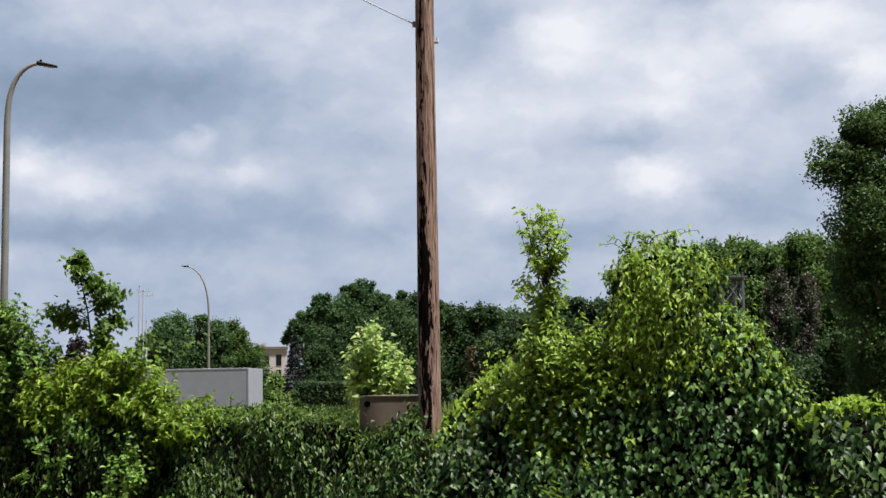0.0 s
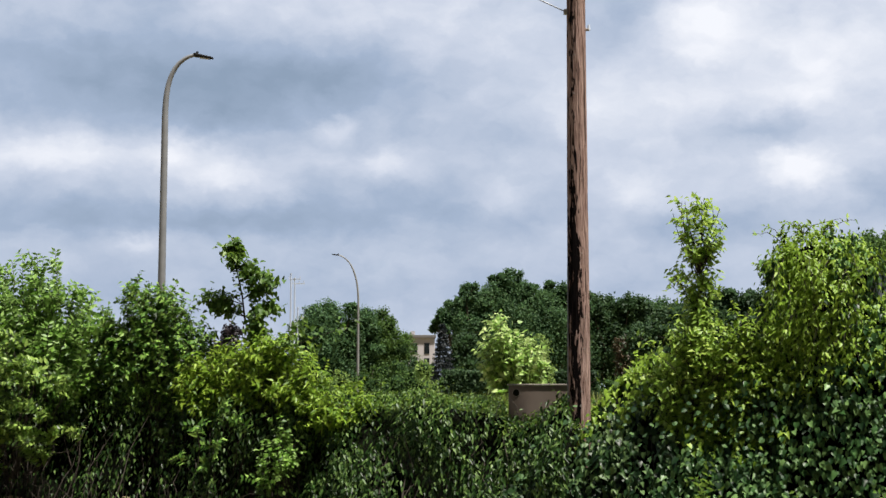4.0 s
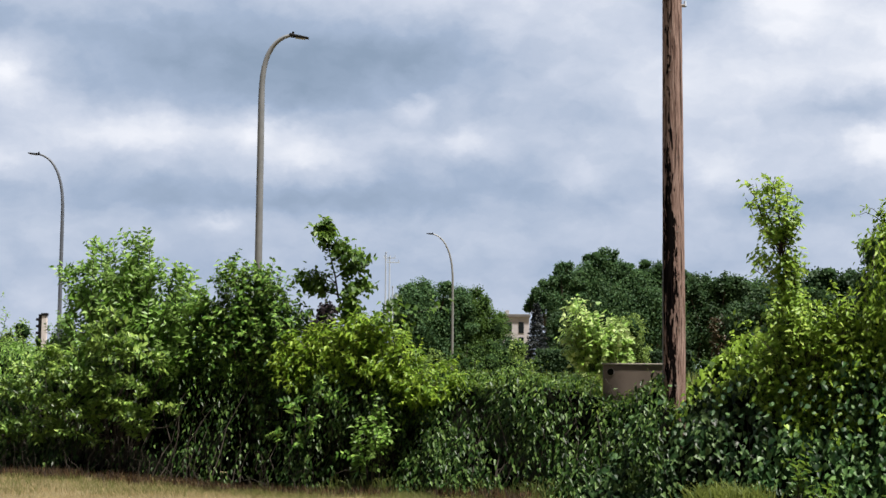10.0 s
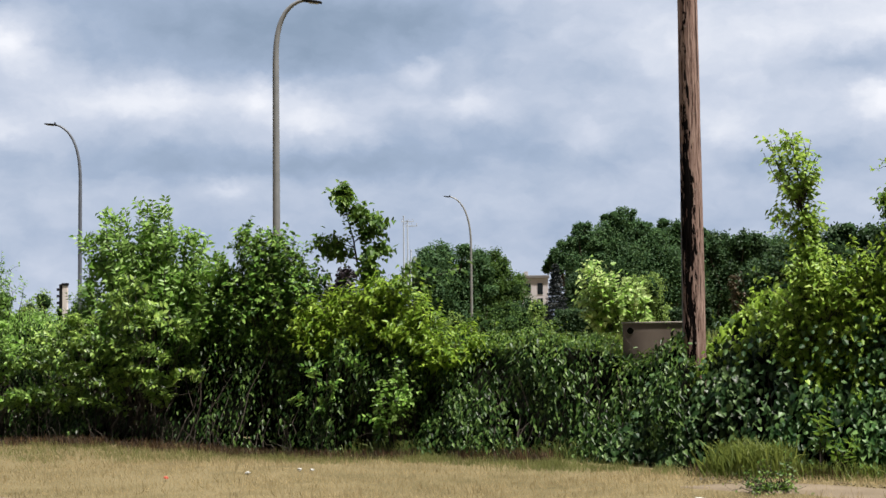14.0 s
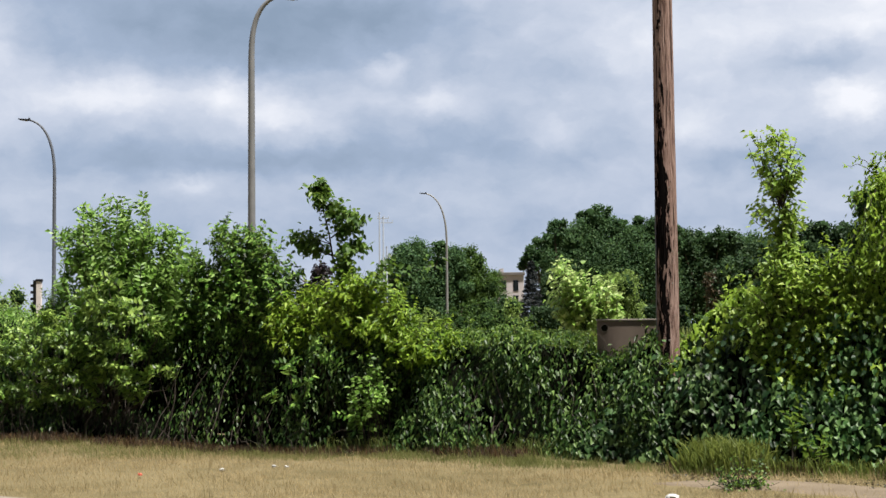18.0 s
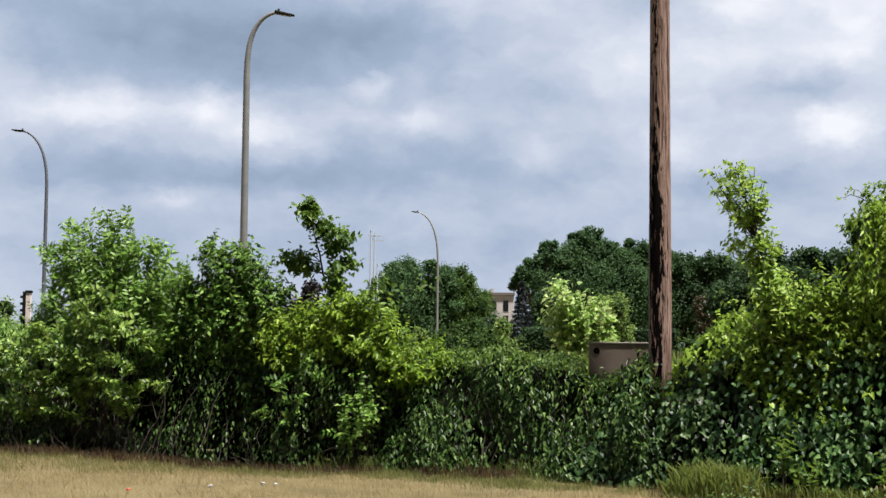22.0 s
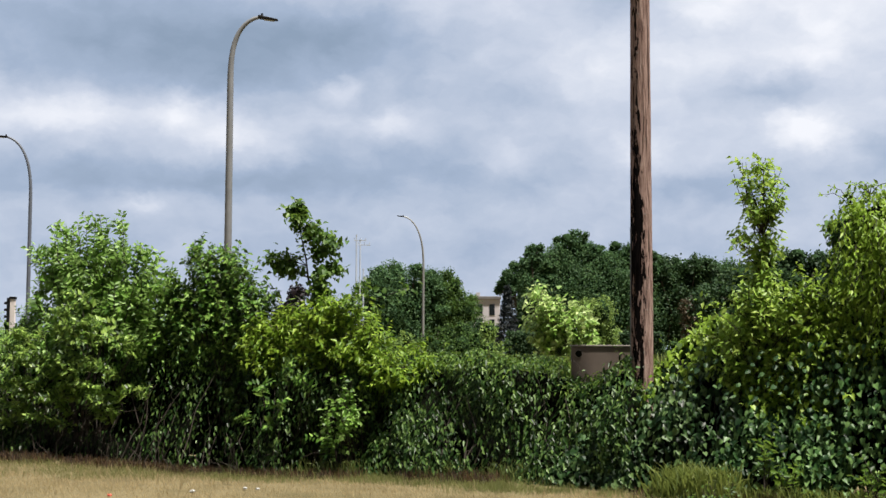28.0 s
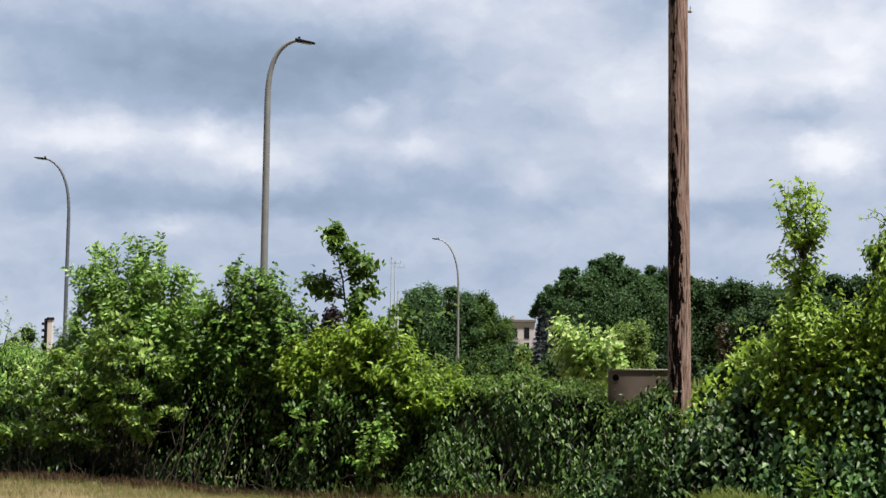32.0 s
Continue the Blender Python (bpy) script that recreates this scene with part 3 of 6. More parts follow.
def build_ground():
    """One sheet to the horizon, gently uneven near the camera, with a sunken street before it."""
    far = [-2600, -900, -300, -120, -60]
    xs = np.array(far + list(np.linspace(-30, 30, 61)) + [-f for f in far[::-1]])
    ys = np.array([-2600, -600, -100, -30, -8, 0] + list(np.linspace(4, 40, 61)) + [60, 100, 200, 500, 1200, 2800])
    x, y = np.meshgrid(xs, ys)
    z = ground_z(x, y)
    v = np.stack([x, y, z], -1).reshape(-1, 3)
    w = len(xs)
    i, j = np.meshgrid(np.arange(len(ys) - 1), np.arange(w - 1), indexing="ij")
    k = (i * w + j).ravel()
    ob = raw("ground", v, np.stack([k, k + 1, k + w + 1, k + w], -1), M_GROUND, None, True)
    return tagged(ob, "dry straw-coloured turf with green patches", "ground", kind="structure")


def band(name, material, pts_a, pts_b, z0, z1):
    """A slab between two lines of points."""
    bm = bmesh.new()
    n = len(pts_a)
    top = [bm.verts.new((p[0], p[1], z1)) for p in pts_a + pts_b[::-1]]
    bot = [bm.verts.new((p[0], p[1], z0)) for p in pts_a + pts_b[::-1]]
    bm.faces.new(top)
    for i in range(2 * n):
        j = (i + 1) % (2 * n)
        bm.faces.new((top[j], top[i], bot[i], bot[j]))
    bmesh.ops.recalc_face_normals(bm, faces=bm.faces)
    return part(name, bm, material)


ROAD_D, ROAD_N = np.array((0.951, -0.309)), np.array((0.309, 0.951))


def build_roads():
    for name, mid, half in (("road_near", 59.9, 5.6), ("road_far", 77.0, 5.6)):
        c = np.array((0.4, mid))
        a = [tuple(c + ROAD_D * d - ROAD_N * half) for d in (-900, 900)]
        b = [tuple(c + ROAD_D * d + ROAD_N * half) for d in (-900, 900)]
        tagged(band(name, M_ASPHALT, a, b, -0.2, 0.012), "grey asphalt carriageway behind the hedge", "road", kind="structure")
        for off in (-5.1, 0.0, 5.1):
            a = [tuple(c + ROAD_D * d + ROAD_N * (off - 0.07)) for d in (-400, 400)]
            b = [tuple(c + ROAD_D * d + ROAD_N * (off + 0.07)) for d in (-400, 400)]
            tagged(band("lane_line", M_WHITE, a, b, 0.005, 0.018), "painted white lane line", "road marking", kind="structure")
    st = lambda s, n: tuple(strip(s, n, 0)[:2])
    street = empty("pavement", (0, 0, 0), "worn warm grey concrete pavement along the verge", "pavement", kind="structure")
    for i in range(-10, 10):
        a, b = i * 1.6, i * 1.6 + 1.588
        k = band("slab", M_WALK, [st(a, -8.0), st(b, -8.0)], [st(a, -6.25), st(b, -6.25)], -0.2, 0.018 + 0.004 * rng.normal())
        k.parent = street
    road = band("street", M_ASPHALT, [st(-60, -18), st(60, -18)], [st(-60, -8.2), st(60, -8.2)], -0.25, 0.004)
    tagged(road, "worn asphalt street before the pavement", "road", kind="structure")
    kerb = empty("kerb", (0, 0, 0), "pale concrete kerb between pavement and street", "kerb", kind="structure")
    for i in range(-8, 8):
        a, b = i * 2.0, i * 2.0 + 1.985
        k = band("kerb_stone", M_CONCRETE, [st(a, -8.19), st(b, -8.19)], [st(a, -8.01), st(b, -8.01)], -0.2, 0.05 + 0.005 * rng.normal())
        k.parent = kerb
    # the trodden strip where the verge is worn to dirt: it follows the ground, with ragged edges
    k, rows = 90, 9
    S = np.linspace(3.6, 12.0, k)
    wob = waves(55, 9, 1.0, 9.0)
    wide = np.clip((S - 3.6) / 0.9, 0.02, 1)
    low, high = -2.32 - 0.42 * wide + 0.10 * wob(S, 0 * S), -2.26 + 0.46 * wide + 0.10 * wob(S, 0 * S + 5)
    v = np.concatenate([strip(S, low + (high - low) * q, 0.0) for q in np.linspace(0, 1, rows)])
    v[:, 2] = ground_z(v[:, 0], v[:, 1]) + np.repeat([-0.015] + [0.012] * (rows - 2) + [-0.015], k)   # its edges sink into the turf
    i, j = np.meshgrid(np.arange(rows - 1), np.arange(k - 1), indexing="ij")
    q = (i * k + j).ravel()
    patch = raw("dirt_path", v, np.stack([q, q + 1, q + k + 1, q + k], -1), M_DIRT, None, True)
    tagged(patch, "narrow bare dirt path worn into the dry verge", "dirt", kind="structure")


# ---- poles and lamps ----
def build_utility_pole():
    x, y, h = 2.60, 18.06, 9.6
    top = empty("utility_pole", (x, y, 0), "weathered brown wooden utility pole with black tar streaks", "utility pole")
    seg, rings = 56, 150
    a = np.linspace(0, 2 * np.pi, seg, endpoint=False)
    zz = np.linspace(-0.2, h, rings)
    A, Z = np.meshgrid(a, zz)
    r = 0.148 - 0.0042 * Z
    ridge = np.array([[noise.noise((math.cos(t) * 7, math.sin(t) * 7, q * 0.45)) for t in a] for q in zz])
    split = np.array([[noise.noise((math.cos(t) * 3.2 + 9, math.sin(t) * 3.2, q * 0.22)) for t in a] for q in zz])
    r = r + 0.006 * ridge - 0.020 * np.clip(1 - np.abs(split) / 0.06, 0, 1) * (np.abs(ridge) > 0.03)
    v = np.stack([r * np.cos(A), r * np.sin(A), Z], -1).reshape(-1, 3)
    i, j = np.meshgrid(np.arange(rings - 1), np.arange(seg), indexing="ij")
    k, kn = (i * seg + j).ravel(), (i * seg + (j + 1) % seg).ravel()
    raw("shaft", v, np.stack([k, kn, kn + seg, k + seg], -1), M_POLE, top, True)
    v, f = tubes([([(-0.149 + 0.0042 * z, -0.03, z) for z in np.linspace(0.0, 3.2, 14)], 0.009, 0.009)], 6)
    tagged(raw("ground_wire", v, f, M_WIRE, top, True), "bare grey ground wire stapled to the flank")
    for z, dx, rr in ((1.44, 0.0, 0.017), (1.62, 0.01, 0.012), (2.15, 0.05, 0.012), (1.75, 0.07, 0.010), (3.35, 0.03, 0.012), (4.3, 0.04, 0.011), (5.4, -0.05, 0.013), (5.9, -0.04, 0.012), (2.55, 0.06, 0.010)):
        dy = -math.sqrt(max((0.148 - 0.0042 * z) ** 2 - dx * dx, 0.001))
        part("bolt_head", cylinder(rr, 0.022, Matrix.Rotation(radians(90), 4, "X"), 8, rr * 0.7), M_RIM, top, at=(dx, dy, z))
    bracket = part("bracket", boxed(0.09, 0.17, -0.02, 0.02, 6.24, 6.27, bevel=0.004), M_RIM, top, "small rusty steel hook bracket")
    part("insulator", cylinder(0.022, 0.07, None, 10, 0.014), M_STEEL_FAR, bracket, at=(0.165, 0, 6.25))
    line = empty("overhead_wire", (x, y, 6.5), "thin grey wire running down to the pole", "wire")
    pts = [np.array((-0.12, 0, -0.02)) * (1 - t) + np.array((-12.0, 3.0, 6.9)) * t - np.array((0, 0, 1)) * 0.5 * t * (1 - t) for t in np.linspace(0, 1, 24)]
    v, f = tubes([(pts, 0.008, 0.008)], 6)
    raw("cable", v, f, M_WIRE, line, True)
    part("clamp", boxed(-0.16, -0.10, -0.025, 0.025, -0.05, 0.02, bevel=0.005), M_RIM, line)


def street_lamp(x, y, way, height, bend, reach, label, r=0.10, steel=M_GALV, curl=1.2):
    """A tapered steel mast whose top bends over in a quarter arc to a flat dark head. way: +1 to the right, -1 to the left."""
    top = empty("street_lamp", (x, y, 0), label, "street lamp", "street lamps")
    part("base_plate", boxed(-0.25, 0.25, -0.25, 0.25, -0.02, 0.05, bevel=0.01), steel, top)
    straight = [(0, 0, z) for z in np.linspace(0.03, height - bend, 8)]
    a = np.linspace(0, 1, 12)[1:]
    arc = [(way * reach * (1 - math.cos(t * 1.45)) ** curl, 0, height - bend + bend * math.sin(t * 1.45)) for t in a]
    v, f = tubes([(straight + arc, r, r * 0.42)], 12)
    raw("mast", v, f, steel, top, True)
    ex, _, ez = arc[-1]
    part("collar", cylinder(r * 1.5, 0.3, None, 14), steel, top, at=(0, 0, 0.03))
    bm = bmesh.new()
    box(bm, -0.05, 0.62, -0.16, 0.16, -0.05, 0.05, bevel=0.03)
    for v in bm.verts:
        if v.co.x > 0.4:
            v.co.z = v.co.z * 0.5 - 0.02
            v.co.y *= 0.7
    head = part("lamp_head", bm, M_LAMPHEAD, top, "flat dark cobra-head luminaire", at=(ex, 0, ez))
    head.rotation_euler = (0, radians(8) * way, 0 if way > 0 else math.pi)
    part("lens", boxed(0.15, 0.5, -0.1, 0.1, -0.075, -0.048, bevel=0.008), M_LENS, head)
    part("photocell", cylinder(0.04, 0.09, None, 10), M_LAMPHEAD, head, at=(0.06, 0, 0.04))


def build_lamps():
    street_lamp(-6.95, 47.87, 1, 12.90, 2.3, 1.15, "tall tapered grey steel street lamp with dark head", 0.142, curl=1.4)
    street_lamp(-21.55, 76.0, -1, 13.0, 3.2, 1.55, "slate grey steel street lamp with a curved arm", 0.12, M_SLATE)
    street_lamp(-1.20, 129.0, -1, 13.9, 4.6, 2.1, "slender pale street lamp on the far verge", 0.125, M_PALEMAST)


def build_panel():
    """The brown steel panel that stands in the hedge behind the pole."""
    top = empty("steel_panel", (1.78, 18.75, 0), "brown painted steel panel with a round corner hole", "panel")
    part("sheet", boxed(0, 0.92, 0, 0.05, 0.35, 1.69, bevel=0.008), M_PLATE, top)
    part("rim", boxed(-0.012, 0.932, -0.018, 0.068, 1.692, 1.715, bevel=0.006), M_RIM, top, "pale worn top edge")
    hole = Matrix.Rotation(radians(90), 4, "X")
    # near-black disc on the sheet stands for the darkness in the hole
    part("hole", cylinder(0.044, 0.012, hole, 20), M_CORE, top, "near-black disc painted as the hole's shade", at=(0.095, -0.004, 1.60))
    part("hole_ring", cylinder(0.050, 0.008, hole, 24), M_RIM, top, at=(0.095, -0.001, 1.60))
    for x in (0.02, 0.86):
        part("leg", boxed(x, x + 0.05, 0.055, 0.10, -0.02, 1.6, bevel=0.005), M_GALV, top)


def build_sign_post():
    """A pale post with a dark board fixed to its side."""
    top = empty("marker_post", (-19.0, 64.6, 0), "pale pinkish post with a dark board at its side", "post")
    part("post", boxed(-0.09, 0.13, -0.1, 0.1, -0.02, 3.95, bevel=0.015), surface("pale pink paint", (0.56, 0.50, 0.48), (0.68, 0.62, 0.60), 3.0, 0.7), top)
    part("cap", boxed(-0.12, 0.16, -0.13, 0.13, 3.93, 4.05, bevel=0.02), M_LAMPHEAD, top)
    board = part("side_board", boxed(-0.24, -0.10, -0.09, 0.09, 2.9, 4.0, bevel=0.02), M_LAMPHEAD, top, "dark louvred board")
    for z in (3.1, 3.4, 3.7):
        part("visor", boxed(-0.36, -0.24, -0.07, 0.07, z, z + 0.12, bevel=0.02), M_LAMPHEAD, board)
    teal = empty("teal_marker", (4.62, 49.0, 0), "small teal box on a white post behind a young tree", "post")
    part("post", boxed(0.085, 0.19, -0.05, 0.05, -0.02, 2.5, bevel=0.01), M_WHITE, teal, "white post")
    part("box", boxed(-0.17, 0.08, -0.10, 0.10, 2.12, 2.68, bevel=0.03), M_TEAL, teal, "teal enamel box")
    part("lid", boxed(-0.19, 0.10, -0.12, 0.12, 2.68, 2.73, bevel=0.015), M_TEAL, teal)


def build_power_poles():
    for x, h, arms in ((-8.97, 14.7, True), (-8.55, 14.2, True), (-8.18, 10.9, False)):
        top = empty("power_pole", (x, 160.0, 0), "distant pale steel power pole", "power pole", "far power poles")
        v, f = tubes([([(0, 0, -0.1), (0, 0, h * 0.5), (0, 0, h)], 0.12, 0.07)], 10)
        raw("mast", v, f, M_STEEL_FAR, top, True)
        part("cap", cylinder(0.10, 0.12, None, 10), M_STEEL_FAR, top, at=(0, 0, h - 0.06))
        if arms:
            part("crossarm", boxed(-0.25, 1.1, -0.05, 0.05, h - 0.65, h - 0.55), M_STEEL_FAR, top)
            for k in (-0.2, 0.5, 1.02):
                part("insulator", cylinder(0.04, 0.25, None, 8), M_STEEL_FAR, top, at=(k, 0, h - 0.552))


def build_tower():
    """The steel lattice gantry beyond the vines."""
    h = 10.25
    top = empty("lattice_tower", (36.4, 100, 0), "grey steel lattice tower behind the vines", "tower")
    c = [(-0.76, -0.8), (0.76, -0.8), (0.76, 0.8), (-0.76, 0.8)]
    for x, y in c:
        part("leg", boxed(x - 0.09, x + 0.09, y - 0.09, y + 0.09, -0.1, h), M_SLATE, top)
    for k in range(5):
        za, zb = h * k / 5, h * (k + 1) / 5
        for i in range(4):
            (xa, ya), (xb, yb) = c[i], c[(i + 1) % 4]
            v, f = tubes([([(xa, ya, za), (xb, yb, zb)], 0.05, 0.05), ([(xb, yb, za), (xa, ya, zb)], 0.05, 0.05)], 4)
            raw("brace", v, f, M_SLATE, top)
    part("platform", boxed(-1.08, 1.08, -0.95, 0.95, h, h + 0.1), M_SLATE, top)
    for x in (-0.76, 0.76):
        part("antenna", cylinder(0.07, 0.3, None, 8), M_SLATE, top, at=(x, -0.8, h + 0.09))


def build_house():
    top = empty("building", (8.4, 250, 0), "distant pale pinkish-grey building with dark windows", "building")
    part("wall", boxed(-1.9, 2.6, 0, 9, -0.1, 11.0, bevel=0.02), M_TAN, top)
    part("wing", boxed(-3.4, -1.92, 1.5, 8, -0.1, 9.4), M_TAN, top)
    part("roof", boxed(-2.1, 2.8, -0.3, 9.3, 11.0, 11.5, bevel=0.05), M_ROOF, top)
    part("chimney", boxed(-1.5, -0.8, 3, 4, 11.5, 12.3), M_TAN, top)
    for z in (3.0, 5.6, 8.2):
        for x in (-0.9, 1.2):
            w = part("window", boxed(x - 0.45, x + 0.45, -0.06, 0.06, z, z + 1.9), M_GLASS, top)
            part("frame", boxed(x - 0.52, x + 0.52, -0.03, 0.03, z - 0.08, z - 0.003), M_WHITE, w)


# ---- vehicles ----
def wheel(parent, x, y, r=0.5, w=0.3):
    m = Matrix.Rotation(radians(90), 4, "X")
    ob = part("wheel", cylinder(r, w, m, 28, bevel=0.03), M_BLACK, parent, "black tyre", at=(x, y, r))
    part("rim", cylinder(r * 0.58, w + 0.02, m, 20, bevel=0.015), M_GALV, ob)
    part("hub", cylinder(r * 0.2, w + 0.06, m, 12), M_RIM, ob)
    return ob


def side_profile(points, half, bevel=0.05):
    """A body cut from its outline seen from the side, with softened edges."""
    bm = bmesh.new()
    a = [bm.verts.new((x, -half, z)) for x, z in points]
    b = [bm.verts.new((x, half, z)) for x, z in points]
    bm.faces.new(a)
    bm.faces.new(b[::-1])
    for i in range(len(points)):
        j = (i + 1) % len(points)
        bm.faces.new((a[j], a[i], b[i], b[j]))
    bmesh.ops.recalc_face_normals(bm, faces=bm.faces)
    flank = [e for e in bm.edges if abs(e.verts[0].co.y - e.verts[1].co.y) < 0.01]
    bmesh.ops.bevel(bm, geom=flank, offset=bevel, segments=2, affect="EDGES")
    return bm


def box_truck(name, at, label, body, length, floor, roof, trim, cab_paint, decorated):
    """A lorry that heads along its own +x, with its near flank at -y. Its origin is at the front of the box, on the road."""
    top = empty(name, at, label, "truck")
    bm = boxed(-length, 0, -1.25, 1.25, floor, roof, bevel=0.06)
    cargo = part("cargo_box", bm, body, top)
    for y in (-1.262, 1.212):
        part("top_rail", boxed(-length - 0.01, 0.02, y, y + 0.05, roof - 0.07, roof + 0.02, bevel=0.012), trim, cargo, "pale top rail")
        part("bottom_rail", boxed(-length - 0.01, 0.02, y, y + 0.05, floor - 0.03, floor + 0.06, bevel=0.012), trim, cargo, "pale bottom rail")
    for x, y in ((-0.20, -1.268), (-0.20, 1.10)):
        part("corner_post", boxed(x, 0.035, y, y + 0.168, floor, roof + 0.012, bevel=0.05), trim, cargo, "rounded pale corner post")
    part("rear_frame", boxed(-length - 0.05, -length + 0.03, -1.27, 1.27, floor, roof + 0.01, bevel=0.01), trim, cargo)
    part("front_cap", boxed(-0.12, 0.06, -1.2, 1.2, roof - 0.35, roof + 0.03, bevel=0.08), trim, cargo)
    part("chassis", boxed(-length + 0.3, 2.2, -0.45, 0.45, 0.55, floor - 0.04, bevel=0.02), M_BLACK, top)
    cab = side_profile([(0.12, 0.50), (0.12, 1.86), (0.2, 1.92), (1.35, 1.88), (1.5, 1.81), (2.02, 1.42), (2.42, 1.33), (2.5, 1.22), (2.5, 0.50)], 1.1)
    cabin = part("cab", cab, cab_paint, top)
    ws = bmesh.new()
    q = [ws.verts.new(p) for p in ((1.55, -0.95, 1.79), (1.55, 0.95, 1.79), (2.0, 1.0, 1.455), (2.0, -1.0, 1.455))]
    ws.faces.new(q)
    bmesh.ops.solidify(ws, geom=ws.faces[:], thickness=0.02)
    part("windshield", ws, M_GLASS, cabin)
    for y in (-1.115, 1.10):
        part("side_window", boxed(0.55, 1.35, y, y + 0.015, 1.32, 1.76, bevel=0.004), M_GLASS, cabin)
        part("headlight", boxed(2.44, 2.52, y * 0.85 - 0.12, y * 0.85 + 0.12, 0.95, 1.15, bevel=0.02), M_LENS, cabin)
        part("mirror", boxed(1.25, 1.40, y - 0.25 if y < 0 else y + 0.1, y - 0.1 if y < 0 else y + 0.25, 1.35, 1.72, bevel=0.02), M_BLACK, cabin)
    part("bumper", boxed(2.4, 2.65, -1.1, 1.1, 0.45, 0.8, bevel=0.04), M_GALV, top)
    for x in (1.55, -length + 1.9):
        for y in (-1.0, 1.0):
            wheel(top, x, y)
    if decorated:
        f, z = -1.256, floor
        for z0, z1, mat, tag in ((0.98, 1.22, M_NAVY, "navy stripe"), (1.235, 1.275, M_WHITE, "thin white stripe"), (1.29, 1.56, M_BLUE, "bright blue stripe")):
            part("stripe", boxed(-length + 0.06, -0.55, f, f + 0.012, z + z0, z + z1), mat, cargo, tag)
        a = -length + 0.72
        panel = part("logo_panel", boxed(a, a + 2.0, f - 0.008, f + 0.02, z + 0.90, z + 1.62, bevel=0.02), M_NAVY, cargo, "white panel with a dark border and bars")
        part("field", boxed(a + 0.06, a + 1.94, f - 0.014, f, z + 0.96, z + 1.56), M_WHITE, panel)
        for k in range(6):
            bm = boxed(a + 0.17 + k * 0.28, a + 0.37 + k * 0.28, f - 0.019, f, z + 1.12, z + 1.40)
            for v in bm.verts:
                v.co.x += 0.28 * (v.co.z - z - 1.26)
            part("bar", bm, M_BLACK, panel, "slanted black bar")
        for k in range(4):
            part("small_bar", boxed(a + 0.3 + k * 0.36, a + 0.56 + k * 0.36, f, f + 0.012, z + 0.72, z + 0.79), M_RED, cargo)
        for x, z0 in ((-2.3, 1.03), (-1.85, 1.03), (-1.4, 1.03), (-2.1, 1.36), (-1.7, 1.36)):
            part("white_bar", boxed(x, x + 0.36, f - 0.008, f + 0.01, z + z0, z + z0 + 0.12), M_WHITE, cargo)
        part("front_bars", boxed(0.035, 0.062, -0.75, 0.35, z + 1.30, z + 1.50), M_RED, cargo)
    return top


def van(at):
    top = empty("van", at, "pale blue-white delivery van passing behind the hedge", "van")
    bm = side_profile([(-5.4, 0.35), (-5.4, 2.0), (-5.25, 2.17), (-5.0, 2.21), (-1.45, 2.21), (-1.2, 2.16), (-0.42, 1.52), (-0.08, 1.28), (0, 1.05), (0, 0.35)], 0.98)
    body = part("body", bm, M_VAN, top)
    for y in (-0.995, 0.985):
        part("side_window", boxed(-2.0, -1.35, y, y + 0.012, 1.15, 1.60, bevel=0.003), M_GLASS, body)
    part("rain_rail", boxed(-5.2, -1.35, -0.93, -0.87, 2.19, 2.215, bevel=0.005), M_GALV, body)
    ws = bmesh.new()
    ws.faces.new([ws.verts.new(p) for p in ((-1.14, -0.8, 2.125), (-1.14, 0.8, 2.125), (-0.46, 0.85, 1.57), (-0.46, -0.85, 1.57))])
    bmesh.ops.solidify(ws, geom=ws.faces[:], thickness=0.02)
    part("windshield", ws, M_GLASS, body)
    part("bumper", boxed(-0.1, 0.1, -0.9, 0.9, 0.3, 0.6, bevel=0.04), M_BLACK, top)
    for y in (-0.7, 0.7):
        part("headlight", boxed(-0.06, 0.02, y - 0.16, y + 0.16, 0.75, 0.95, bevel=0.02), M_LENS, body)
    for x in (-0.95, -4.4):
        for y in (-0.85, 0.85):
            wheel(top, x, y, 0.36, 0.24)
    return top


# ---- trees in the distance ----
def crown_leaves(g, blobs, n, size, outline=DIAMOND, clump=0.34, depth=0.6):
    """Leaves on the skins of many small clumps that fill larger ellipsoids, with small gaps between them."""
    vol = np.array([b[3] * b[4] + b[3] * b[5] for b in blobs])
    for b, share in zip(blobs, vol / vol.sum()):
        c, r = np.array(b[:3], float), np.array(b[3:], float)
        k = max(16, int(34 * (1 + share * len(blobs) * 0.5)))
        d = unit(jitter(k))
        mid = c + d * r * rng.uniform(0.45, 0.95, (k, 1)) ** 0.8
        rad = r.mean() * clump * rng.uniform(0.6, 1.2, (k, 1))
        m = int(n * share)
        i = rng.integers(0, k, m)
        out = unit(jitter(m))
        pos = mid[i] + out * rad[i] * rng.uniform(1 - depth, 1.08, (m, 1)) * np.array([1.15, 1.15, 0.85])
        pos[:, 2] = np.maximum(pos[:, 2], 0.1)
        tip = out * 0.5 + jitter(m, 0.6) + np.array([0, 0, -0.2])
        g.foliage(pos, tip, out + jitter(m, 0.28) + np.array([0, -0.1, 0.4]), size * rng.uniform(0.6, 1.25, m), outline)


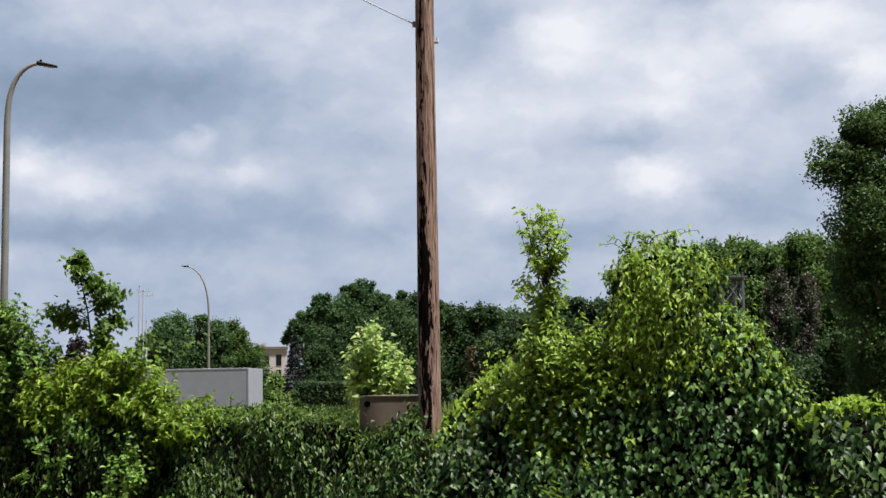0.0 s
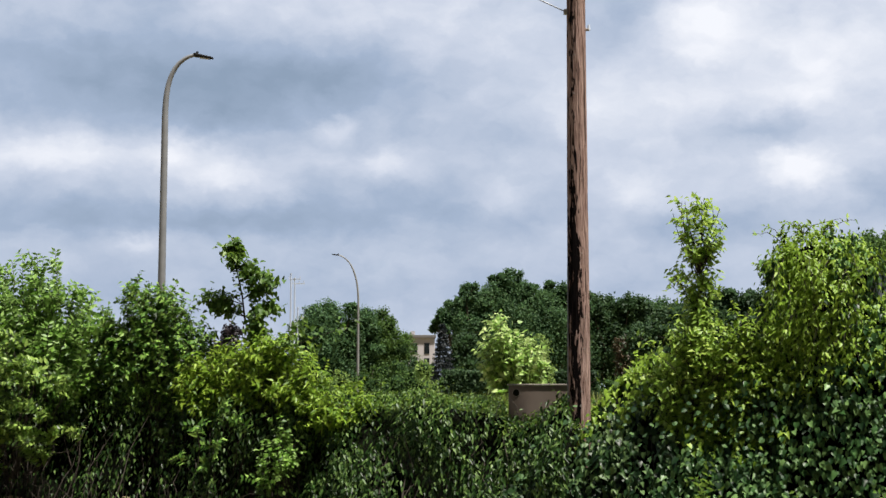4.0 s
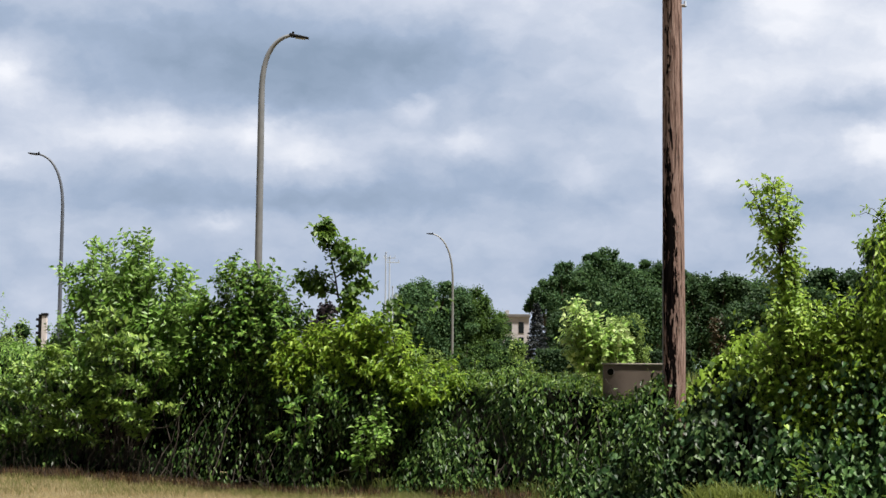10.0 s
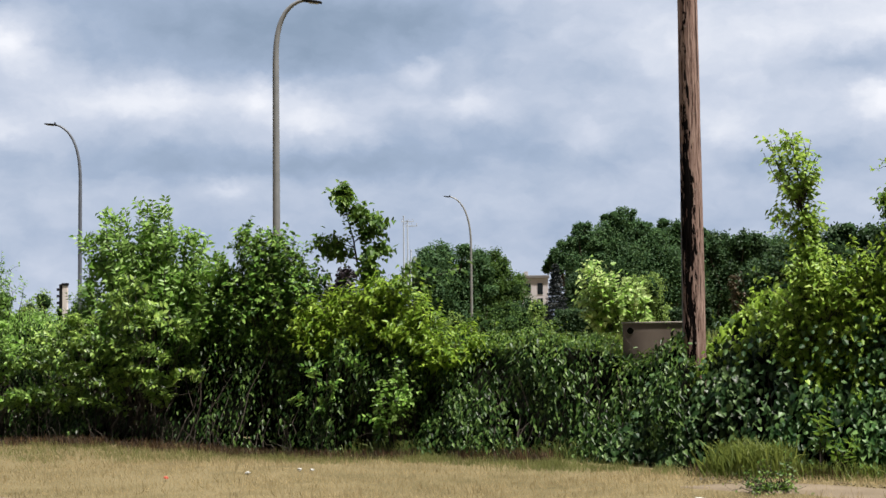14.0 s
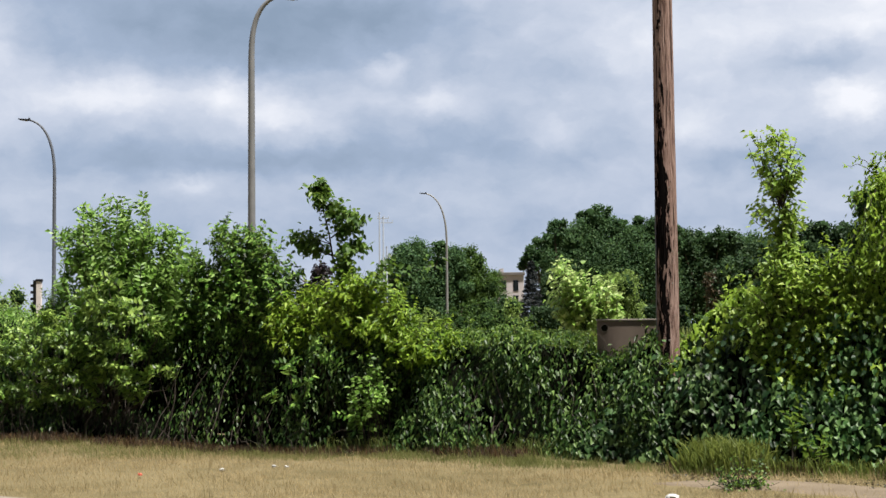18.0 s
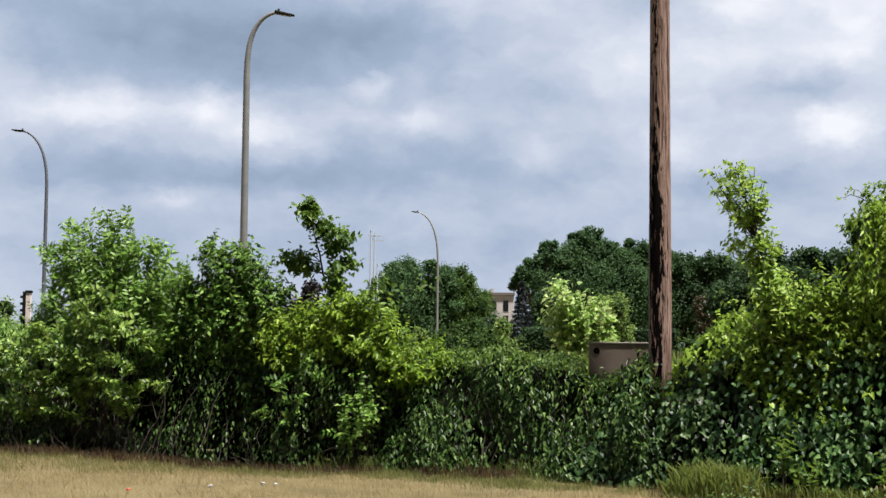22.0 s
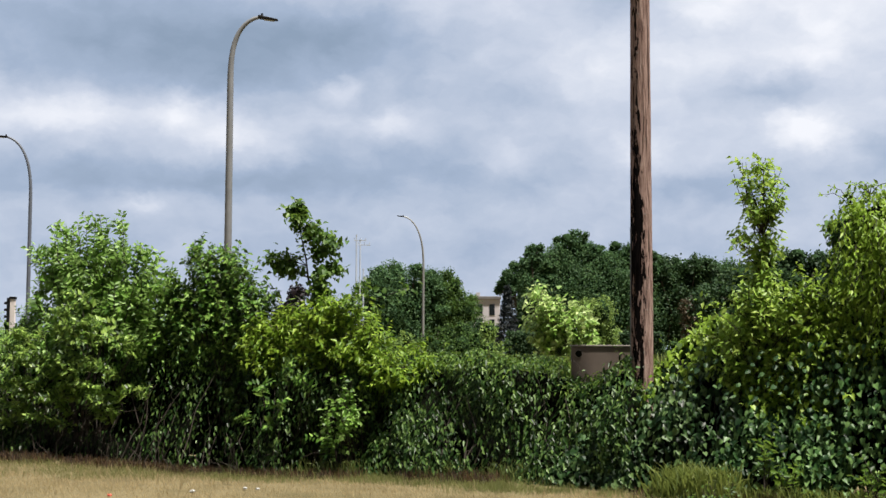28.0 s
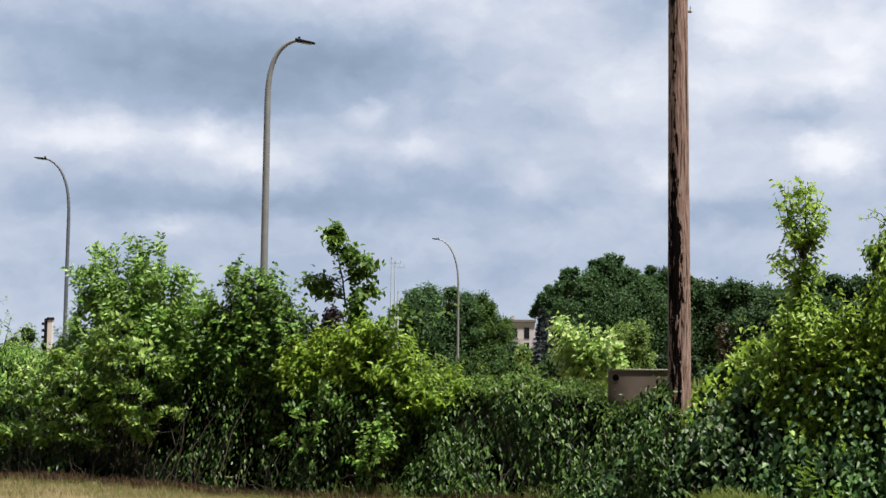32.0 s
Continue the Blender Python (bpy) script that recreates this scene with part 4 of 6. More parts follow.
def tree(name, x, y, blobs, n, size, leaf, label, category="tree", trunk=0.35, group="", clump=0.34, bark=None):
    """A tapered trunk, limbs that reach into the crown, and a crown of leaf clumps. blobs are relative to the foot."""
    top = empty(name, (x, y, 0), label, category, group)
    g = Growth()
    mid = np.mean([b[:3] for b in blobs], axis=0)
    fork = np.array((mid[0] * 0.3, 0, min(b[2] - b[5] for b in blobs) * 0.8 + 0.5))
    fork[2] = max(fork[2], 0.6)
    trunkline = Growth()
    trunkline.stem(bent((0, 0, -0.1), fork, 0, 5, 0.02), trunk, trunk * 0.7)
    v, f = tubes(trunkline.lines, 9)
    raw("trunk", v, f, bark or M_BARK, top, True)
    for b in blobs:
        g.stem(bent(fork, np.array(b[:3]) + (0, 0, b[5] * 0.3), 0, 5, 0.05), trunk * 0.5, trunk * 0.1)
        for _ in range(2):
            g.stem(bent(b[:3], np.array(b[:3]) + unit(jitter(1))[0] * np.array(b[3:]) * 0.8, 0, 4, 0.06), trunk * 0.22, trunk * 0.05)
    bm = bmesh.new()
    for b in blobs:   # dark shells whose colour stands for the crown's inner shade
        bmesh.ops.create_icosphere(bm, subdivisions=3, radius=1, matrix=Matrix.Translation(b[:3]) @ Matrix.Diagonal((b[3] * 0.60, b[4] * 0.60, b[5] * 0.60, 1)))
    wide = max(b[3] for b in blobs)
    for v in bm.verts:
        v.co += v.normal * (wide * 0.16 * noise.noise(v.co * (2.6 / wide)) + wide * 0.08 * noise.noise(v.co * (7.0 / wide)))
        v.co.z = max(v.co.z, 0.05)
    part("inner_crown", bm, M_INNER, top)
    crown_leaves(g, blobs, int(n * 1.7), size, clump=clump)
    return g.build(top, leaf, ("branchwork", "crown"), bark=bark or M_BARK)


def blobs_for(cx, cz, w, h, k, dy=0.5, seed=0):
    """k uneven ellipsoids that fill a crown w wide and h high round (cx, cz)."""
    r = np.random.default_rng(seed)
    out = [(cx, 0, cz, w * 0.35, w * 0.34, h * 0.36), (cx, 0, cz * 0.55, w * 0.36, w * 0.3, cz * 0.5)]
    for i in range(k):
        a = 2 * math.pi * i / k + r.uniform(-0.3, 0.3)
        far, big = r.uniform(0.26, 0.38), r.uniform(0.13, 0.25)
        out.append((cx + math.cos(a) * w * far, r.uniform(-dy, dy) * w * 0.4, cz + math.sin(a) * h * far, w * big, w * big, h * big))
        out.append((cx + math.cos(a + 0.4) * w * 0.41, r.uniform(-dy, dy) * w * 0.3, cz + math.sin(a + 0.4) * h * 0.40, w * 0.09, w * 0.09, h * 0.08))
    return out


def wood_blobs(h, w, seed):
    """A broad crown that closes up with its neighbours, with a low uneven top."""
    r = np.random.default_rng(seed)
    out = [(0, 0, h * 0.42, w * 0.52, w * 0.42, h * 0.42), (-w * 0.26, 0, h * 0.68, w * 0.32, w * 0.3, h * 0.25), (w * 0.26, 0, h * 0.69, w * 0.32, w * 0.3, h * 0.25)]
    for x in (-0.42, -0.2, 0.02, 0.22, 0.44):
        q = r.uniform(0.13, 0.19)
        out.append((w * (x + r.uniform(-0.06, 0.06)), r.uniform(-0.3, 0.1) * w, h * r.uniform(0.80, 0.86), w * q, w * q, h * 0.11))
    return out


def ragged(blobs, k, seed):
    """The same crown with small sprigs breaking its upper outline."""
    r, out = np.random.default_rng(seed), list(blobs)
    for _ in range(k):
        b = blobs[r.integers(1, len(blobs))]
        a = r.uniform(-0.25, 1.25) * math.pi
        q = r.uniform(0.35, 0.85)
        out.append((b[0] + math.cos(a) * b[3] * 1.12, r.uniform(-1, 0.5), b[2] + math.sin(a) * b[5] * 1.12, q * 1.2, q, q))
    return out


def build_far_trees():
    oak = "tall dark green oak with an uneven crown"
    tree("round_tree", -4.6, 170, blobs_for(0.2, 7.1, 12.0, 11.4, 8, seed=1), 24000, 0.26, M_OAK, "dark rounded broadleaf tree on the far side", trunk=0.4)
    tree("round_tree", 0.9, 172, blobs_for(0, 6.7, 8.4, 10.8, 7, seed=2), 18000, 0.25, M_FRESH, "mid-green rounded broadleaf tree", trunk=0.35)
    tree("oak_tree", 11.8, 188, ragged([(0.5, 0, 10.4, 2.3, 2.2, 3.2), (-0.2, 0, 12.9, 1.3, 1.3, 1.3), (1.7, 0, 13.6, 1.6, 1.5, 1.6), (-1.7, 0, 11.2, 1.1, 1.1, 1.2), (1.8, 0, 9.0, 2.0, 2.0, 2.6), (-2.9, 0, 10.2, 0.8, 0.8, 0.6)], 22, 5), 19000, 0.26, M_OAK, oak, trunk=0.5)
    tree("oak_tree", 17.9, 190, ragged([(0, 0, 8.0, 5.2, 4.6, 6.4), (-1.6, 0, 14.5, 2.1, 2.0, 2.0), (0.8, 0, 15.2, 2.0, 2.0, 1.9), (3.0, 0, 13.9, 2.0, 2.0, 2.0), (-3.6, 0, 13.1, 1.9, 1.8, 2.0), (4.6, 0, 12.2, 1.9, 1.8, 2.0), (-4.6, 0, 10.4, 1.8, 1.7, 2.2), (0, 0, 11.5, 3.4, 3.2, 3.0)], 34, 6), 32000, 0.26, M_OAK, oak, trunk=0.55)
    tree("oak_tree", 24.2, 192, ragged([(0, 0, 8.0, 5.0, 4.4, 6.2), (-2.2, 0, 13.4, 2.0, 1.9, 2.0), (0.4, 0, 13.7, 2.1, 2.0, 1.9), (2.8, 0, 13.3, 2.0, 1.9, 1.9), (0, 0, 11.0, 4.2, 3.6, 3.0)], 24, 7), 22000, 0.26, M_OAK, "dark green oak, lower than its neighbour", trunk=0.5)
    for i, x in enumerate((28.0, 31.2, 34.2, 37.4, 40.6, 43.8, 47.5, 51.5, 56.0)):
        h = 16.6 - 0.09 * (x - 28) + (0.25, -0.2, 0.1)[i % 3]
        tree("woodland_tree", x, 200 + 4 * (i % 2), wood_blobs(h, 8.2, 20 + i), 7000, 0.38, M_OAK if i % 2 else M_WOOD_L, "dark green woodland tree in a dense row", group="far woodland", trunk=0.4)
    edge = [(24.0, 8.0, 5), (27.6, 9.4, 6), (31.0, 11.4, 6), (35.4, 10.6, 7), (38.4, 14.0, 7), (40.8, 15.2, 7), (43.4, 15.9, 7.5), (46.2, 16.4, 7.5), (49.0, 16.7, 8), (51.8, 16.8, 8), (55.4, 16.6, 9)]
    for i, (x, h, w) in enumerate(edge):
        tree("woodland_tree", x, 118 + 3 * (i % 3), wood_blobs(h, w, 40 + i), 9000 if i > 3 else 6500, 0.28, M_CANOPY if i > 3 else M_WOOD_L, "green woodland tree at the wood's edge", group="wood's edge", trunk=0.35)
    tree("withered_tree", 43.4, 106, blobs_for(0, 6.6, 4.6, 11.0, 7, seed=49), 9000, 0.16, M_BROWN_L, "withered brown-grey tree at the wood's edge", trunk=0.3, bark=M_BROWN_L)
    for i, (x, h) in enumerate(((35.0, 5.6), (38.2, 6.4), (41.2, 5.4), (44.0, 5.2), (47.0, 6.8), (50.4, 6.6), (54.0, 7.0), (58.5, 6.6))):   # shaded undergrowth along the wood
        tree("understorey_bush", x, 102 + 2 * (i % 2), blobs_for(0, h * 0.5, 8.0, h, 6, seed=90 + i), 4600, 0.26, M_WOOD_L, "dark undergrowth bush at the wood's foot", "bush", 0.1, "undergrowth of the wood")
    tree("tall_tree", 29.7, 60, [(0.3, 0, 9.6, 2.8, 2.4, 4.2), (-2.3, 0, 12.0, 1.5, 1.5, 1.3), (-1.1, 0.2, 13.4, 1.6, 1.5, 1.3), (0.6, 0, 13.7, 1.6, 1.6, 1.3), (2.4, 0, 13.9, 1.8, 1.6, 1.5), (-1.5, -0.4, 9.4, 1.7, 1.6, 1.9),
                                 (-1.6, 0.2, 6.6, 1.7, 1.6, 2.2), (0.8, 0, 5.0, 2.4, 2.0, 3.0), (2.6, 0, 9.5, 2.2, 2.0, 4.0), (-0.9, 0, 3.4, 2.0, 1.8, 2.6), (1.6, 0, 2.6, 2.4, 1.8, 2.4)], 48000, 0.15, M_TALL,
         "very tall dark green tree towering at the verge", trunk=0.45, clump=0.36)
    # added leaf mass that fills in for the oaks' dark base
    tree("bush", 12.2, 178, blobs_for(0, 4.4, 7.0, 9.0, 6, seed=68), 3600, 0.3, M_WOOD_L, "added dark green filler for the oaks' lower foliage", "bush", 0.1)
    tree("bush", 4.6, 150, blobs_for(0, 2.8, 5.0, 5.4, 6, seed=66), 2200, 0.3, M_WOOD_L, "dark green bush before the tan building", "bush", 0.1)
    tree("copper_bush", -10.9, 110, blobs_for(0, 4.2, 3.4, 4.4, 5, seed=60), 1500, 0.3, M_PURPLE, "dark purple-leaved bush beyond the road", "bush", trunk=0.15)
    tree("young_tree", 7.5, 70, blobs_for(0, 2.45, 2.7, 3.6, 8, seed=61), 6500, 0.11, M_PALE, "small pale yellow-green tree beyond the road", trunk=0.08)
    tree("withered_tree", 32.6, 184, blobs_for(0, 6.2, 3.4, 6.2, 5, seed=67), 1800, 0.3, M_RUST, "withered reddish-brown tree before the dark wood", trunk=0.15)
    top = empty("clipped_hedge", (9.0, 87, 0), "dark green clipped hedge beyond the road", "hedge")
    # dark block whose colour gives the hedge its inner shade
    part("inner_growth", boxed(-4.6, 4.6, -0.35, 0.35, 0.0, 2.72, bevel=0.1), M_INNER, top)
    g, m = Growth(), 9000
    x, z, y = rng.uniform(-4.7, 4.7, m), rng.uniform(0.1, 2.9, m), rng.normal(-0.42, 0.06, m)
    crest = rng.random(m) < 0.35
    y, z = np.where(crest, rng.uniform(-0.4, 0.4, m), y), np.where(crest, rng.normal(2.82, 0.06, m), z)
    g.foliage(np.stack([x, y, z], -1), jitter(m, 0.6) + np.array([0, -0.5, -0.2]), jitter(m, 0.4) + np.array([0, -0.6, 0.6]), rng.uniform(0.10, 0.2, m), BROAD)
    g.build(top, M_WOOD_L, ("stem", "foliage"))
    # low bushes along the far verge
    for i, (x, y, w, h) in enumerate(((-8.5, 92, 4.0, 3.3), (-4.9, 91, 3.6, 3.5), (-2.2, 90, 3.2, 3.1), (0.0, 90, 2.6, 3.4), (1.6, 90, 2.6, 3.8), (3.2, 91, 2.2, 3.4), (5.2, 93, 3.0, 3.0), (7.6, 92, 3.2, 3.1), (10.2, 91, 3.4, 2.9),
                                      (13.0, 92, 3.6, 3.0), (16.5, 92, 4.0, 3.2), (20.5, 93, 4.2, 3.3), (-13.0, 92, 5.0, 3.2), (-27.5, 80, 3.5, 4.4), (-24.8, 80, 3.0, 4.3), (-31, 82, 4.5, 4.0), (-22.4, 79, 2.2, 3.6), (-20.3, 63, 2.0, 3.1), (-17.4, 62, 2.0, 2.9))):
        tree("bush", x, y, blobs_for(0, h * 0.5, w, h, 5, seed=70 + i), 2200, 0.14, (M_FRESH, M_CANOPY, M_PALE)[i % 3], "low green bush on the far verge", "bush", 0.07, "verge bushes")


def build_spruce():
    top = empty("spruce_tree", (5.9, 120, 0), "small blue-green spruce with tiered branches", "tree")
    v, f = tubes([(bent((0, 0, -0.1), (0, 0, 7.3), 0, 6, 0.005), 0.16, 0.02)], 8)
    raw("trunk", v, f, M_BARK, top, True)
    g = Growth()
    for z in np.linspace(0.4, 7.1, 19):
        reach = 1.95 * (1 - z / 7.6)
        for a in np.linspace(0, 2 * np.pi, 11, endpoint=False) + rng.uniform(0, 1):
            r = reach * rng.uniform(0.8, 1.15)
            end = (math.cos(a) * r, math.sin(a) * r, z - 0.22 * r)
            line = bent((0, 0, z), end, 0.05, 4, 0.03)
            g.stem(line, 0.03, 0.008)
            along_line(g, line[1:], 80, 0.17, LANCE, 0.25, 0.06, 0.6)
    g.build(top, M_SPRUCE, ("branchwork", "needles"), bark=M_BARK)


# ---- the hedge along the verge ----
def profile(points):
    xs, zs = zip(*points)
    return lambda s: np.interp(s, xs, zs)


def hang(m, out, droop=1.0, up=0.28):
    """Tips that hang down and outwards a little, and faces that look out and up."""
    tip = out * 0.35 + jitter(m, 0.38) + np.array([0, 0, -droop])
    face = out + jitter(m, 0.30) + np.array([0.05, -0.1, up])
    return tip, face


def vine_bank(name, label, outline_top, thick, density, size, leaf, young, outline, seed, category="hedge", lean=0.35, skirt=0.0, bulge=0.27, young_lit_share=0.6, young_lit_from=0.55, top_leaves=1.2, sparse=(0, 0)):
    """A dense bank of climbers: a near-black core for inner shade, dark leaves on its face, and on its top young leaves
    in a brighter, sunlit tone.
    """
    s0, s1 = outline_top[0][0], outline_top[-1][0]
    bumps = waves(seed + 2, 9, 2.5, 11.0)
    base_top, w, clumps = profile(outline_top), waves(seed), waves(seed + 3, 12, 12.0, 34.0)
    top_of = lambda s: base_top(s) * (1 + 0.045 * bumps(s, 0 * s))
    rough, hollows = waves(seed + 1, 9, 2.0, 9.0), waves(seed + 5, 8, 2.5, 6.0)
    face_n = lambda s, z: 0.12 + lean * np.clip(z / top_of(s), 0, 1) ** 2 + bulge * w(s * 1.5, z * 1.3) + 0.10 * rough(s, z * 0.6) - skirt * np.exp(-((z / 0.5) ** 2))
    origin = strip((s0 + s1) / 2, 0.6, 0)
    top = empty(name, origin, label, category)
    # near-black core that stands for the shade inside the bank
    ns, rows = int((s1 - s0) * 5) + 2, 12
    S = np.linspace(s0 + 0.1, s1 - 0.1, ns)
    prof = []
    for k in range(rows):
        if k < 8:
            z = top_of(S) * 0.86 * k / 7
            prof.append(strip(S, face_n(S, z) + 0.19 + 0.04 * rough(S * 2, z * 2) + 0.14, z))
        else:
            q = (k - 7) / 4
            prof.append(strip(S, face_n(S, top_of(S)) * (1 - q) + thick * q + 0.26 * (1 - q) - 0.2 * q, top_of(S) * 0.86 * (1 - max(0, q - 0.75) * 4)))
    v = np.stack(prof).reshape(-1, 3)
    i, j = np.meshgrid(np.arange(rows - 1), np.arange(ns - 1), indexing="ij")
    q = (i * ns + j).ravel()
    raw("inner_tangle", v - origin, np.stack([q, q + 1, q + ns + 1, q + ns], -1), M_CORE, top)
    # face: strands of overlapping leaves that hang one below another, and shaded leaves behind them
    g, h = Growth(), Growth()
    run = 10
    strands = int(density * (s1 - s0) * 2.0 / run)
    a, start, drop, proud = rng.uniform(s0, s1, strands), rng.uniform(0.12, 1.0, strands), rng.uniform(0.25, 0.75, strands), rng.uniform(-0.02, 0.15, strands)
    ok = (clumps(a, start * top_of(a)) + 0.75 * hollows(a, start * top_of(a)) > 0.08) | (rng.random(strands) < 0.10)   # gaps between the leafy clumps show the near-black core as shade
    ok &= (a < sparse[0]) | (a > sparse[1]) | (start * top_of(a) > 1.5) | (rng.random(strands) < 0.12)   # few leaves here, so the near-black core gives a shaded stretch
    a, start, drop, proud = (np.repeat(q[ok], run) for q in (a, start, drop, proud))
    m = len(a)
    i, sign = np.arange(m) % run, np.where(np.arange(m) % 2, 1.0, -1.0)
    s = np.clip(a + sign * size * 0.30 + rng.normal(0, 0.025, m), s0, s1)
    z = start * top_of(s) - drop * (i + rng.uniform(-0.3, 0.3, m)) / run
    up = z > 0.03
    s, z, proud, sign = s[up], z[up], proud[up], sign[up]
    m = len(s)
    n = face_n(s, z) - proud + np.abs(rng.normal(0, 0.035, m))
    side = sign[:, None] * E_S
    tip = side * 0.45 - E_N * 0.40 + jitter(m, 0.26) + np.array([0, 0, -0.80])
    face = side * 0.30 - E_N * 0.75 + jitter(m, 0.34) + np.array([0, 0, 0.72])
    # young leaves by height; their brightness puts the sunlit top into colour
    young_lit = rng.random(m) < young_lit_share * np.clip((z / top_of(s) - young_lit_from) / 0.22, 0, 1)
    old = ~young_lit
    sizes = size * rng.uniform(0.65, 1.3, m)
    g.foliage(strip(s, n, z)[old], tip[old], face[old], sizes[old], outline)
    h.foliage(strip(s, n - 0.02, z)[young_lit], tip[young_lit], face[young_lit] + np.array([0, 0, 0.3]), sizes[young_lit] * 0.85, outline)
    m = int(density * (s1 - s0) * 0.40)
    s = rng.uniform(s0, s1, m)
    z = top_of(s) * rng.uniform(0, 1, m)
    tip, face = hang(m, np.broadcast_to(-E_N, (m, 3)))
    g.foliage(strip(s, face_n(s, z) + rng.uniform(0.02, 0.17, m), z), tip, face, size * rng.uniform(0.6, 1.1, m), outline)
    k = int((s1 - s0) * 7)
    for _ in range(k):   # climbing stems, and dead twigs that show through
        a, zz = rng.uniform(s0, s1), rng.uniform(0.2, 0.9)
        t = float(top_of(a))
        g.stem(bent(strip(a, float(face_n(a, 0.0)) + 0.1, 0), strip(a + rng.normal(0, 0.25), float(face_n(a, zz * t)) + 0.08, zz * t), 0, 5, 0.05), 0.010, 0.004)
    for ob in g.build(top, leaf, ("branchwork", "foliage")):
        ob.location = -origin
    # top, with young shoots, all in the brighter tone that stands for sunlight
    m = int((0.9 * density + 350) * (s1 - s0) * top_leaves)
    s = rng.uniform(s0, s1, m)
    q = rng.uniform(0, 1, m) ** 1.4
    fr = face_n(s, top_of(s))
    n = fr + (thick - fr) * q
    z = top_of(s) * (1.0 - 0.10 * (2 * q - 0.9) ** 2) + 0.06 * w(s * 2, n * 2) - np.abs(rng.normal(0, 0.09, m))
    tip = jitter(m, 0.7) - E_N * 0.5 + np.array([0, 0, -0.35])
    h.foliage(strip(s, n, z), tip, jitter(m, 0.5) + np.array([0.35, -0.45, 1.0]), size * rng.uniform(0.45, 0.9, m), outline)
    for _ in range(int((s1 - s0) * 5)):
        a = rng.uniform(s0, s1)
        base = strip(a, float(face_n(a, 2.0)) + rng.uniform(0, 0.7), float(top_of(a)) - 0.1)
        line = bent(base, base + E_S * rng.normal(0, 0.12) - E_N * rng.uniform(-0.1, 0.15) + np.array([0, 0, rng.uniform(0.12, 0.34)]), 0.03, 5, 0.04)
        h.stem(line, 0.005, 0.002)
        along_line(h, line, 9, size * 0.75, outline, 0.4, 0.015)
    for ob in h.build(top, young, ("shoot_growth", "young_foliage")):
        ob.location = -origin
    return top, face_n, top_of


def shrub(name, label, s, n, height, width, stems, twigs, leaves, size, leaf, outline, boughs=0, sway=0.35, low=0.15, droop=0.3, category="shrub", peaks=None, thick=0.7, lean_to=0.0, ranks=0.0, leafy_from=0.25):
    """Many stems from one foot; the tall ones are gathered into boughs that sway."""
    origin = strip(s, n, 0)
    top = empty(name, origin, label, category)
    still, moving = Growth(), [Growth() for _ in range(boughs)]
    peak = profile(peaks) if peaks else None
    for i in range(stems):
        u = rng.uniform(-1, 1)
        reach = (float(peak(u)) if peak else math.sqrt(max(0.05, 1 - u * u * 0.8))) * height
        e = reach * rng.uniform(low + 0.1, 1.0) ** 0.6
        root = np.array((0.25 * u * width * rng.uniform(0.3, 1), rng.uniform(-0.2, 0.2), 0.0))
        end = np.array((u * width * rng.uniform(0.85, 1.0) + lean_to * (e / height) ** 2, rng.uniform(-thick, thick * 0.6) * math.sqrt(max(0.15, 1 - e / height)) - 0.1, e))
        line = bent(root, end, 0.08 * e, 7, 0.025)
        tall = boughs and e > 0.62 * height
        b = min(boughs - 1, int((u + 1) / 2 * boughs)) if tall else 0
        g = moving[b] if tall else still
        pts = np.stack([strip(0, 0, 0) - O_S + p[0] * E_S + p[1] * E_N + np.array((0, 0, p[2])) for p in line])
        if tall:
            still.stem(pts[:4], 0.016, 0.010)
            pts = pts[3:]
        g.stem(pts, 0.012, 0.003)
        k = len(pts)
        for _ in range(twigs):
            t = rng.uniform(leafy_from if not tall else 0.0, 1.0) * (k - 1.01)
            j = int(t)
            p = pts[j] + (pts[j + 1] - pts[j]) * (t - j)
            d = unit(unit(pts[j + 1] - pts[j]) * 0.7 + jitter(1, 0.55)[0] + np.array([0, 0, 0.15]))
            tw = bent(p, p + d * rng.uniform(0.16, 0.42), -0.02, 4, 0.05)
            g.stem(tw, 0.004, 0.0015)
            if ranks:
                paired(g, tw, ranks, size, outline, droop * 0.4)
            else:
                along_line(g, tw, leaves, size, outline, droop, 0.02)
        if ranks:
            paired(g, pts[-4:], ranks, size, outline, droop * 0.4)
        else:
            along_line(g, pts[-3:], leaves, size * 0.85, outline, droop, 0.02)
    still.build(top, leaf, ("branchwork", "foliage"))
    for b, g in enumerate(moving):
        u = (b + 0.5) / boughs * 2 - 1
        pivot = E_S * (u * width * 0.5) + np.array((0, 0, height * 0.42))
        made = g.build(top, leaf, ("bough", "bough_foliage"), pivot)
        if len(made) == 2:
            made[1].parent, made[1].location = made[0], (0, 0, 0)
            SWAYING.append((made[0], sway * rng.uniform(0.8, 1.2), b % 3))
    return top


